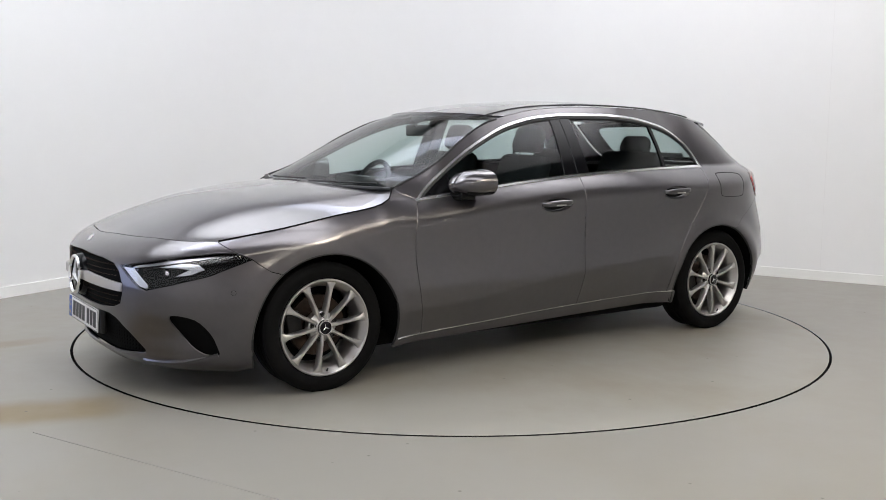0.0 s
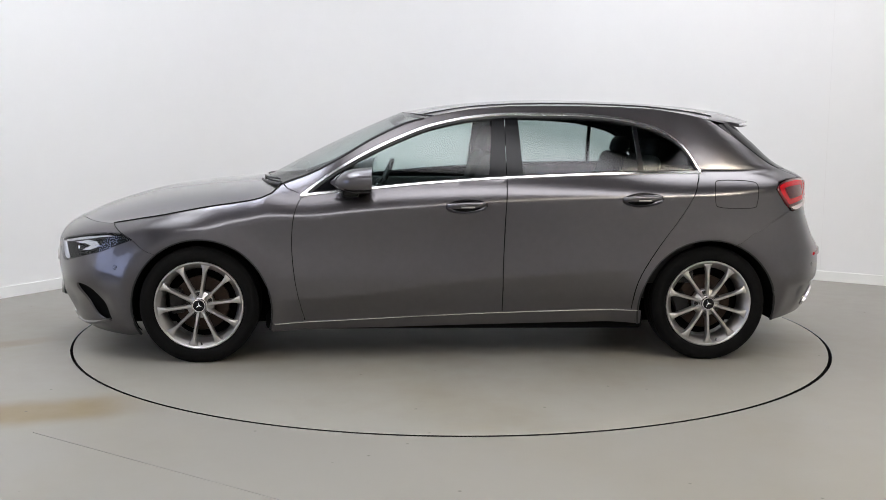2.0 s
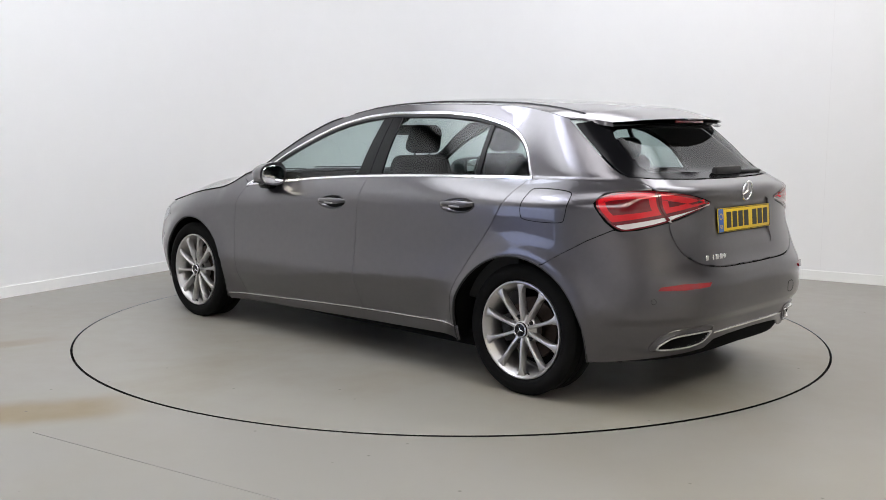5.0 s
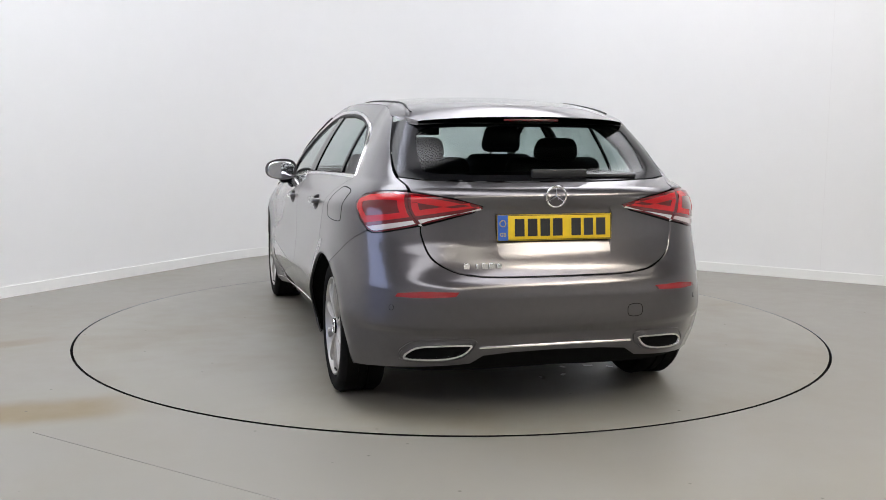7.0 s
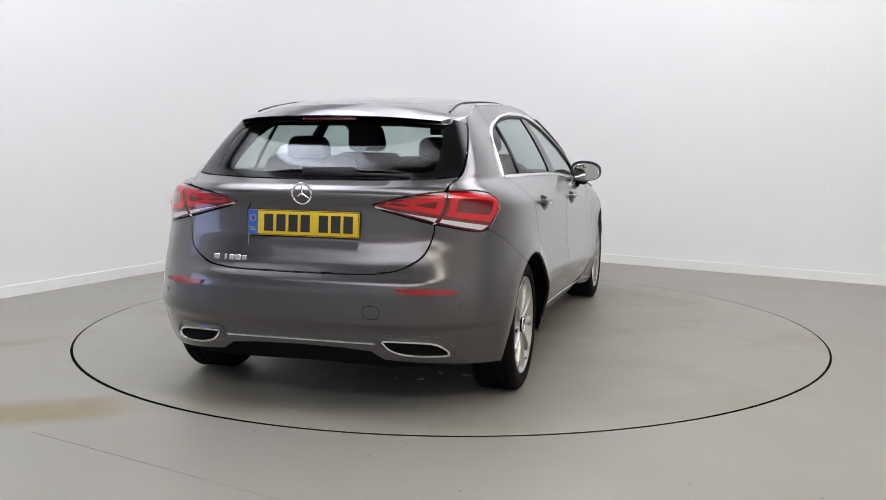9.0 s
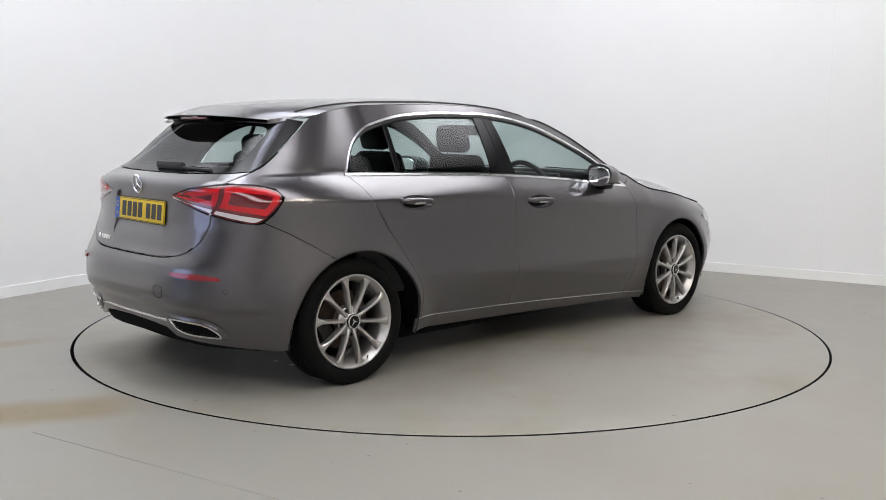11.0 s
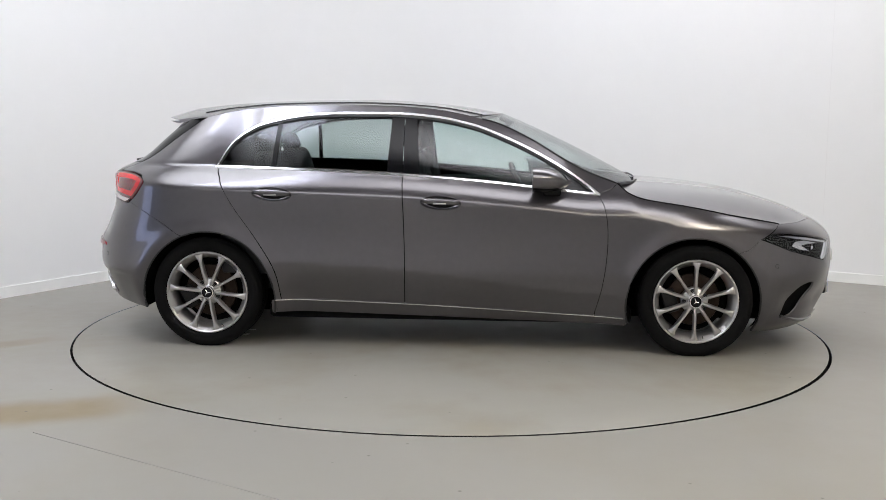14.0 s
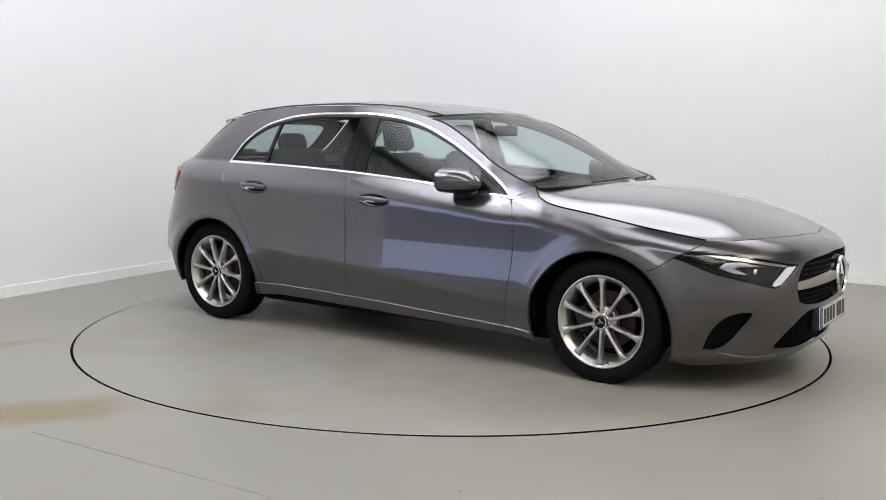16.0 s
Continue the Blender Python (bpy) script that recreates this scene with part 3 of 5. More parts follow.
def arch(cx, cz, r, a0, a1, n=18):
    """Part of a wheel arch's edge, as stations and heights, from the angle a0 to a1 (degrees, 0 ahead, 90 up)."""
    out = []
    for i in range(n + 1):
        a = radians(a0 + (a1 - a0) * i / n)
        x, z = cx + r * math.cos(a), cz + r * math.sin(a)
        out.append((station(x, z), z))
    return out


FRONT_ARCH, REAR_ARCH = (1.350, 0.287, 0.373), (-1.350, 0.280, 0.381)
FA = arch(*FRONT_ARCH, -24, 197, 40)
RA = arch(*REAR_ARCH, -12, 190, 40)

# outlines on the body: stations and heights
WIN_BOTTOM = curve([(-1.36, 1.014), (-0.8, 1.003), (-0.28, 0.982), (0.2, 0.948), (0.5, 0.918), (0.83, 0.884)])
WIN_TOP = curve([(-1.362, 1.030), (-1.345, 1.120), (-1.315, 1.158), (-1.23, 1.212), (-1.09, 1.258), (-0.95, 1.293), (-0.84, 1.311), (-0.59, 1.325), (-0.34, 1.325),
                 (-0.11, 1.309), (0.12, 1.264), (0.31, 1.194), (0.51, 1.098), (0.69, 0.990), (0.83, 0.886)])
WS_RAIL = curve([(0.12, 1.310), (0.24, 1.283), (0.44, 1.195), (0.63, 1.082), (0.78, 1.005), (0.93, 0.950)])
ROOF_RAIL = curve([(-1.66, 1.300), (-1.5, 1.325), (-1.3, 1.343), (-1.1, 1.356), (-0.86, 1.366), (-0.59, 1.370), (-0.34, 1.366), (-0.11, 1.350), (0.12, 1.310)])
HOOD_RAIL = curve([(0.93, 0.946), (0.97, 0.904), (1.05, 0.868), (1.13, 0.852), (1.29, 0.832), (1.45, 0.808), (1.61, 0.780), (1.73, 0.757), (1.87, 0.728)])
SILL = curve([(-1.0, 0.280), (-0.24, 0.262), (0.97, 0.208)])
DOOR_FRONT = spline([(0.81, 0.208), (0.85, 0.394), (0.872, 0.568), (0.872, 0.712), (0.852, 0.826), (0.815, 0.892)])
DOOR_MIDDLE = [(-0.244, 0.252), (-0.238, 0.48), (-0.247, 0.73), (-0.262, 0.985)]
DOOR_REAR = spline([(-0.935, 0.272), (-0.965, 0.442), (-1.065, 0.610), (-1.215, 0.808), (-1.285, 0.925), (-1.30, 0.96), (-1.345, 1.014)])
HEADLAMP = [(1.68, 0.648), (1.76, 0.682), (1.84, 0.685), (1.95, 0.672), (2.10, 0.648), (2.29, 0.618), (2.25, 0.585), (2.16, 0.520), (2.13, 0.510), (2.02, 0.535), (1.84, 0.580)]
TAILLAMP = spline([(-1.733, 0.930), (-1.755, 0.960), (-1.82, 0.976), (-1.94, 0.980), (-2.15, 0.958), (-2.315, 0.922), (-2.28, 0.900), (-2.19, 0.878), (-2.06, 0.845), (-1.92, 0.815), (-1.845, 0.808), (-1.785, 0.855)], 4, True)
LAMP_SPLIT = ((-1.955, 0.980), (-2.062, 0.842))
GATE_EDGE = [(-1.675, 1.300), (-1.715, 1.270), (-1.765, 1.215), (-1.835, 1.115), (-1.885, 1.035), (-1.945, 0.988)]
BUMPER_REAR_TOP = [(-1.50, 0.640), (-1.58, 0.692), (-1.70, 0.758), (-1.815, 0.810)]
PMID_F, PMID_R = XA + LF, XB - LR


def window_line(drop=0.0):
    """The windows' upper edge, from the rear corner over the top to the front corner."""
    k = drop * 0.8
    return ([(-1.362 + k, 1.018), (-1.364 + k, 1.052), (-1.357 + k, 1.090 - drop * 0.3), (-1.341 + k, 1.126 - drop * 0.6)]
            + [(s + k * 0.5, WIN_TOP(s) - drop * 0.8) for s in (-1.315, -1.275, -1.23)] + [(s, z - drop) for s, z in samples(WIN_TOP, -1.18, 0.83, 60)])


def half_to_front(pts):
    return [(PMID_F - s, z) for s, z in pts]


def half_to_rear(pts):
    return [(s - PMID_R, z) for s, z in pts]


def both(half):
    """An outline that crosses the middle, from its left half (from the middle's bottom outwards and up to the middle's top)."""
    return list(half) + [(-p, z) for p, z in half[::-1] if p > 1e-6]


def samples(fn, a, b, n):
    return [(a + (b - a) * i / n, fn(a + (b - a) * i / n)) for i in range(n + 1)]


def pair(name, make, mat, parent, label="", **kw):
    """A part on the left and its mirror image on the right."""
    bm = make()
    right = mirrored(bm)
    return part(name, bm, mat, parent, label, **kw), part(name, right, mat, parent, label, **kw)


def wheel(car, x, y, z, left, turn):
    """A tyre on a ten-spoke alloy rim, with the brake behind it. Built facing left (+y)."""
    R = 0.308
    w = new("wheel")
    w.parent = car
    w.matrix_basis = pose(x, y, z, 0, 0, 0 if left else 180) @ pose(0, 0, 0, 0, turn, 0)
    tagged(w, "black tyre on a silver ten-spoke alloy rim")
    prof = [(0.228, -0.19), (0.262, -0.205), (0.296, -0.198), (0.311, -0.175), (R, -0.14), (R, -0.125), (R - 0.006, -0.123), (R - 0.006, -0.117), (R, -0.115), (R, -0.085),
            (R - 0.006, -0.083), (R - 0.006, -0.077), (R, -0.075), (R, -0.05), (0.312, -0.022), (0.300, -0.004), (0.286, 0.003), (0.268, 0.006), (0.262, 0.004), (0.250, 0.004), (0.240, -0.002), (0.232, -0.012), (0.226, -0.03)]
    part("tyre", lathe(prof, 72), RUBBER, w, "black rubber tyre")
    prof = [(0.226, -0.19), (0.215, -0.18), (0.195, -0.12), (0.192, -0.06), (0.206, -0.026), (0.214, -0.018), (0.220, -0.006), (0.226, 0.000), (0.232, -0.001), (0.234, -0.008), (0.230, -0.02), (0.226, -0.05)]
    rim = part("rim", lathe(prof, 72), ALLOY, w, "silver alloy rim")
    for k in range(10):
        bm = bmesh.new()
        rows = []
        # each spoke widens to the rim and to the hub
        for r, hw, front_, deep in ((0.036, 0.0105, -0.018, 0.045), (0.065, 0.0088, -0.012, 0.044), (0.10, 0.0078, -0.006, 0.042), (0.14, 0.0078, -0.004, 0.038), (0.172, 0.0092, -0.003, 0.034), (0.192, 0.0120, -0.003, 0.030), (0.206, 0.0175, -0.004, 0.026), (0.2175, 0.0265, -0.008, 0.022)):
            rows.append([bm.verts.new((q, yy, r)) for q, yy in ((-hw * 1.12, front_ - deep), (-hw, front_ - 0.005), (-hw * 0.55, front_), (hw * 0.55, front_), (hw, front_ - 0.005), (hw * 1.12, front_ - deep))])
        for a, b in zip(rows, rows[1:]):
            for i in range(5):
                bm.faces.new((a[i], a[i + 1], b[i + 1], b[i]))
        bmesh.ops.recalc_face_normals(bm, faces=bm.faces[:])
        bmesh.ops.rotate(bm, cent=(0, 0, 0), matrix=Matrix.Rotation(radians(36 * k + 18), 3, "Y"), verts=bm.verts[:])
        part("spoke", bm, ALLOY, w)
    part("hub", lathe([(0.075, -0.075), (0.072, -0.040), (0.058, -0.028), (0.044, -0.022), (0.036, -0.014), (0.001, -0.014)], 40), ALLOY, w, "silver wheel hub")
    cap = part("hub_cap", lathe([(0.0365, -0.016), (0.0365, -0.007), (0.033, -0.004), (0.001, -0.003)], 32), GLOSS, w, "black hub cap with a silver rim and emblem")
    part("cap_ring", lathe([(0.029, -0.0035), (0.030, -0.001), (0.034, -0.001), (0.0355, -0.005)], 32), CHROME, cap)
    for k in range(3):
        bm = bmesh.new()
        vs = [bm.verts.new(q) for q in ((-0.004, -0.002, 0), (0.004, -0.002, 0), (0, -0.002, 0.021), (0, 0.0005, 0))]
        for f in ((0, 1, 3), (1, 2, 3), (2, 0, 3)):
            bm.faces.new([vs[i] for i in f])
        bmesh.ops.recalc_face_normals(bm, faces=bm.faces[:])
        bmesh.ops.rotate(bm, cent=(0, 0, 0), matrix=Matrix.Rotation(radians(120 * k), 3, "Y"), verts=bm.verts[:])
        part("emblem_arm", bm, CHROME, cap, smooth=False)
    for k in range(5):
        a = radians(72 * k)
        bm = lathe([(0.0145, -0.030), (0.0145, -0.0225), (0.0125, -0.0225), (0.011, -0.036), (0.001, -0.036)], 16)
        bmesh.ops.translate(bm, vec=(0.058 * math.sin(a), 0.004, 0.058 * math.cos(a)), verts=bm.verts[:])
        nut = part("bolt_recess", bm, DARKMETAL, w)
        bm = lathe([(0.0085, -0.036), (0.0085, -0.026), (0.001, -0.026)], 6)
        bmesh.ops.translate(bm, vec=(0.058 * math.sin(a), 0.004, 0.058 * math.cos(a)), verts=bm.verts[:])
        part("wheel_bolt", bm, DARKMETAL, nut)
    part("brake_disc", lathe([(0.001, -0.075), (0.07, -0.075), (0.075, -0.095), (0.145, -0.095), (0.147, -0.10), (0.147, -0.115), (0.001, -0.115)], 48), STEEL, w, "worn steel brake disc")
    part("brake_caliper", block((0.075, 0.06, 0.13), (0.125, -0.095, 0.03), 0.012), DARKMETAL, w, "dark cast brake caliper")
    part("inner_barrel", lathe([(0.001, -0.16), (0.19, -0.16)], 40), GAPDARK, w)
    val = tube([(0.02, -0.012, -0.21), (0.02, 0.0, -0.196)], 0.004, 8)
    part("valve", val, BLACK, w)


def handle_oval(s, z):
    """The scoop's outline round a handle."""
    return [(s + 0.112 * math.cos(a), z - 0.004 + 0.038 * math.sin(a) - 0.04 * 0.112 * math.cos(a)) for a in (2 * math.pi * k / 36 for k in range(36))]


def door_handle(parent, s, z):
    """A pull handle over a scooped recess, on the body's side."""
    for sign in (1, -1):
        y = side(s, z)
        oval = handle_oval(s, z)
        bm = bmesh.new()
        rows = [[bm.verts.new(body(s + (p - s) * k, z + (q - z) * k) - Vector((0, d, 0))) for p, q in oval] for k, d in ((1.0, 0.0), (0.93, 0.014), (0.75, 0.024), (0.4, 0.029), (0.01, 0.030))]
        for r0, r1 in zip(rows, rows[1:]):
            for i in range(len(oval)):
                bm.faces.new((r0[i], r0[(i + 1) % len(oval)], r1[(i + 1) % len(oval)], r1[i]))
        bmesh.ops.recalc_face_normals(bm, faces=bm.faces[:])
        bmesh.ops.reverse_faces(bm, faces=bm.faces[:])
        grip = bmesh.new()
        rows = []
        for i in range(17):
            t = -1 + i / 8
            out = 0.030 * (1 - t ** 6) ** 0.5 * 0.9 + 0.004
            h = 0.017 * (1 - 0.35 * t * t)
            rows.append([grip.verts.new((t * 0.106, out + 0.010 * math.sin(a), 0.004 + h * math.cos(a))) for a in (2 * math.pi * k / 10 for k in range(10))])
        for a, b in zip(rows, rows[1:]):
            for k in range(10):
                grip.faces.new((a[k], a[(k + 1) % 10], b[(k + 1) % 10], b[k]))
        grip.faces.new(rows[0])
        grip.faces.new(rows[-1])
        bmesh.ops.recalc_face_normals(grip, faces=grip.faces[:])
        bmesh.ops.rotate(grip, cent=(0, 0, 0), matrix=Matrix.Rotation(radians(2.5), 3, "Y"), verts=grip.verts[:])
        bmesh.ops.translate(grip, vec=(s, y - 0.012, z), verts=grip.verts[:])
        holder = parent[0] if sign > 0 else parent[1]
        if sign < 0:
            o, bm = bm, mirrored(bm)
            o.free()
            o, grip = grip, mirrored(grip)
            o.free()
        part("handle_recess", bm, PAINT, holder, "scooped recess behind the handle")
        part("door_handle", grip, PAINT, holder, "grey pull handle")
        fl = block((0.07, 0.004, 0.008), (s - 0.004, sign * (y + 0.0285), z - 0.006), 0.0018)
        part("handle_strip", fl, ALLOY, holder, "thin bright strip on the handle")


def wing_mirror(car, sign):
    """A door mirror: a rounded shell on a black foot, with the glass facing back."""
    root = new("wing_mirror")
    root.parent = car
    tagged(root, "grey wing mirror on a black foot")
    bm = bmesh.new()
    rows = []
    for i in range(13):
        t = i / 12                     # back to front
        x = 0.455 + 0.190 * t
        k = max(0.05, 1 - max(0, (t - 0.25) / 0.75) ** 2.4) ** 0.55
        ring = []
        for j in range(28):
            a = 2 * math.pi * j / 28
            c, s = math.cos(a), math.sin(a)
            m = (abs(c) ** 2.8 + abs(s) ** 2.8) ** (-1 / 2.8)
            yy = 0.885 + 0.102 * c * m * k - 0.03 * t * (1 if c > 0 else 0.2)
            zz = 0.966 + (0.070 if s > 0 else 0.064) * s * m * k * (1 - 0.16 * max(0, c)) - 0.010 * t
            ring.append(bm.verts.new((x + 0.025 * max(0, -c), sign * yy, zz)))
        rows.append(ring)
    for a, b in zip(rows, rows[1:]):
        for j in range(28):
            bm.faces.new((a[j], a[(j + 1) % 28], b[(j + 1) % 28], b[j]))
    bm.faces.new(rows[-1])
    bm.faces.new(rows[0])
    bmesh.ops.recalc_face_normals(bm, faces=bm.faces[:])
    shell = part("shell", bm, PAINT, root)
    shell.data.materials.append(GLOSS)
    for f in shell.data.polygons:
        if f.center.z < 0.925:
            f.material_index = 1
    gl = lathe([(0.001, 0), (0.93, 0), (1, 0.004)], 32)
    for v in gl.verts:
        c, s = v.co.x, v.co.z
        m = (abs(c) ** 2.8 + abs(s) ** 2.8 + 1e-9) ** (-1 / 2.8) * math.hypot(c, s) if math.hypot(c, s) > 0.01 else 1
        v.co = Vector((0.4515 + v.co.y + 0.022 * max(0, -c), sign * (0.885 + 0.088 * c * m), 0.964 + 0.054 * s * m))
    bmesh.ops.recalc_face_normals(gl, faces=gl.faces[:])
    part("mirror_glass", gl, MIRROR, root, "mirror glass", smooth=False)
    foot = block((0.10, 0.14, 0.05), (0.565, sign * 0.815, 0.902), 0.018, 3, taper=(1.0, 1.15))
    part("foot", foot, GLOSS, root, "black mirror foot")


def number_plate(car, name, centre, tilt, face, white):
    """A plate 52 by 11 cm with a blue band; its marks are plain bars."""
    root = new("number_plate")
    root.parent = car
    root.matrix_basis = centre @ pose(0, 0, 0, 90 + tilt, 0, face)
    tagged(root, "white number plate with a blue band" if white else "yellow number plate with a blue band")
    part("plate", block((0.520, 0.111, 0.006), (0, 0, 0), 0.004), WHITE if white else YELLOW, root)
    part("border", merge(block((0.512, 0.0022, 0.001), (0, 0.0515, 0.0034), 0), block((0.512, 0.0022, 0.001), (0, -0.0515, 0.0034), 0), block((0.0022, 0.103, 0.001), (0.256, 0, 0.0034), 0)), INK, root, smooth=False)
    part("blue_band", block((0.046, 0.107, 0.0012), (-0.235, 0, 0.0036), 0), BLUE, root, smooth=False)
    ring = [block((0.004, 0.004, 0.0008), (-0.235 + 0.013 * math.cos(radians(30 * k)), 0.018 + 0.013 * math.sin(radians(30 * k)), 0.0046), 0) for k in range(12)]
    part("dotted_ring", merge(*ring), YELLOW, root, smooth=False)
    f = bpy.data.curves.new("country_letters", "FONT")
    f.body, f.size, f.align_x = "GB", 0.022, "CENTER"
    t = new("country_letters", f)
    t.parent = root
    t.matrix_basis = pose(-0.235, -0.036, 0.0046)
    f.materials.append(YELLOW)
    for x in (-0.172, -0.114, -0.057, 0.000, 0.084, 0.141, 0.198):
        part("mark", block((0.043, 0.074, 0.0012), (x + 0.012, 0, 0.0036), 0), INK, root, smooth=False)


def emblem(parent, centre, r, name, thick=0.006):
    """A bright ring with three plain arms, facing along +x of its pose."""
    root = new(name)
    root.parent = parent
    root.matrix_basis = centre
    ring = tube([(0, r * math.cos(a), r * math.sin(a)) for a in (2 * math.pi * k / 40 for k in range(40))], thick, 8, True)
    part("ring", ring, CHROME, root)
    for k in range(3):
        bm = bmesh.new()
        w = r * 0.14
        vs = [bm.verts.new(q) for q in ((0, -w, -w * 0.6), (0, w, -w * 0.6), (0, 0, r * 0.97), (thick * 1.3, 0, 0))]
        for f in ((0, 1, 3), (1, 2, 3), (2, 0, 3)):
            bm.faces.new([vs[i] for i in f])
        bmesh.ops.recalc_face_normals(bm, faces=bm.faces[:])
        bmesh.ops.rotate(bm, cent=(0, 0, 0), matrix=Matrix.Rotation(radians(120 * k), 3, "X"), verts=bm.verts[:])
        part("arm", bm, CHROME, root, smooth=False)
    return root


def seat(car, name, x, y, z, wide, rear_seat=False):
    """A cabin seat: cushion, backrest and headrest on two posts."""
    root = new(name)
    root.parent = car
    tagged(root, "dark cloth car seat with a headrest")
    lean = Matrix.Rotation(radians(-17), 4, "Y")
    part("cushion", block((0.50, wide, 0.16), (x + 0.22, y, z), 0.05, 3), CLOTH, root)
    part("backrest", block((0.13, wide, 0.60), (x - 0.10, y, z + 0.33), 0.05, 3, lean, (0.8, 0.82)), CLOTH, root)
    hx, hz = x - 0.205, z + (0.71 if not rear_seat else 0.66)
    part("headrest", block((0.10, 0.25, 0.165 if not rear_seat else 0.12), (hx, y, hz), 0.045, 3, lean, (0.9, 0.85)), CLOTH, root)
    for s in (-1, 1):
        part("headrest_post", tube([(hx + 0.04, y + s * 0.06, hz - 0.16), (hx + 0.01, y + s * 0.06, hz - 0.04)], 0.007), CHROME, root)


def hood_point(u, v):
    """The bonnet: u from the nose to the windscreen, v across."""
    t = 2 * v - 1
    a = abs(t)
    sf = 1.868 + (PMID_F - 1.868) * (1 - a) ** 0.9
    fz = HOOD_FRONT(PMID_F - sf)
    f = front(math.copysign(PMID_F - sf, t), fz)
    xr = 0.93 + 0.15 * (1 - a * a)
    x = f.x + (xr - f.x) * u

    def plain(x):
        zc = HOOD_MID(x)
        ez = HOOD_Z(x)
        return Vector((x, t * HOOD_Y(x), zc - (zc - ez) * (0.45 * a ** 2 + 0.55 * crest(a))))
    return plain(x) + (f - plain(f.x)) * (1 - u) ** 3


def crest(a):
    """The bonnet's fold: level within, falling evenly outside it."""
    return (math.sqrt((a - 0.80) ** 2 + 0.03) + a - 0.80 - 0.01854) / 0.44604


HOOD_EDGE = [body(s, z) for s, z in samples(HOOD_RAIL, 0.93, 1.868, 18)]
HOOD_Y, HOOD_Z = curve([(p.x, p.y) for p in HOOD_EDGE]), curve([(p.x, p.z) for p in HOOD_EDGE])
HOOD_MID = curve([(0.90, 0.965), (1.08, 0.957), (1.12, 0.953), (1.35, 0.936), (1.67, 0.894), (1.985, 0.806), (2.14, 0.738)])
HOOD_FRONT = curve([(0.0, 0.728), (0.3, 0.735), (0.6, 0.735), (0.80, 0.728), (0.942, 0.726)])


def screen_point(u, v):
    """The windscreen: u from its foot to the roof, v across."""
    t = 2 * v - 1
    a = abs(t)
    x = 0.925 - (0.925 - 0.125) * u
    e = body(x, WS_RAIL(x) - 0.006)
    c = Vector((1.10 - (1.10 - 0.300) * u, 0, 0.945 + 0.385 * u + 0.06 * u * (1 - u)))
    k = 1 - a ** 2.3
    return Vector((e.x + (c.x - e.x) * k, t * e.y, e.z + (c.z - e.z) * k))


def roof_point(u, v):
    """The roof: u from the windscreen to the spoiler, v across."""
    t = 2 * v - 1
    a = abs(t)
    x = 0.12 - 1.76 * u
    e = body(x, ROOF_RAIL(x))
    cx = 0.295 + (-1.60 - 0.295) * u
    cz = ROOF_MID(cx)
    k = 1 - a ** 2.4
    return Vector((e.x + (cx - e.x) * k, t * e.y, e.z + (cz - e.z) * k))


ROOF_MID = curve([(-1.85, 1.305), (-1.60, 1.352), (-1.3, 1.385), (-0.9, 1.405), (-0.5, 1.412), (-0.15, 1.395), (0.1, 1.368), (0.295, 1.332)])


def gate_point(u, v):
    """A place on the tailgate's glass: u from the foot to the spoiler, v across."""
    return rear((2 * v - 1) * (0.78 + 0.12 * u), 1.025 + 0.26 * u)


def plate_bay(p, z):
    """The hollow round the rear plate: it deepens upwards from its lower lip."""
    q = rear(p, z)
    q.x += 0.010 * step01((z - 0.702) / 0.10)
    return q


def sensor(car, surf, p, z):
    """A round parking sensor, in body colour within a dark ring."""
    e = 0.004
    n = (surf(p + e, z) - surf(p - e, z)).cross(surf(p, z + e) - surf(p, z - e)).normalized()
    c = surf(p, z)
    if n.dot(Vector((c.x, c.y, 0))) < 0:
        n = -n
    m = Matrix.Translation(c) @ n.to_track_quat("Y", "Z").to_matrix().to_4x4()
    ring = part("parking_sensor", lathe([(0.0120, -0.004), (0.0120, 0.0008), (0.0105, 0.0008), (0.0105, -0.002)], 20), GAPDARK, car, "round parking sensor")
    ring.matrix_basis = m
    part("button", lathe([(0.0105, -0.002), (0.0100, 0.0012), (0.001, 0.0018)], 20), PAINT, ring)


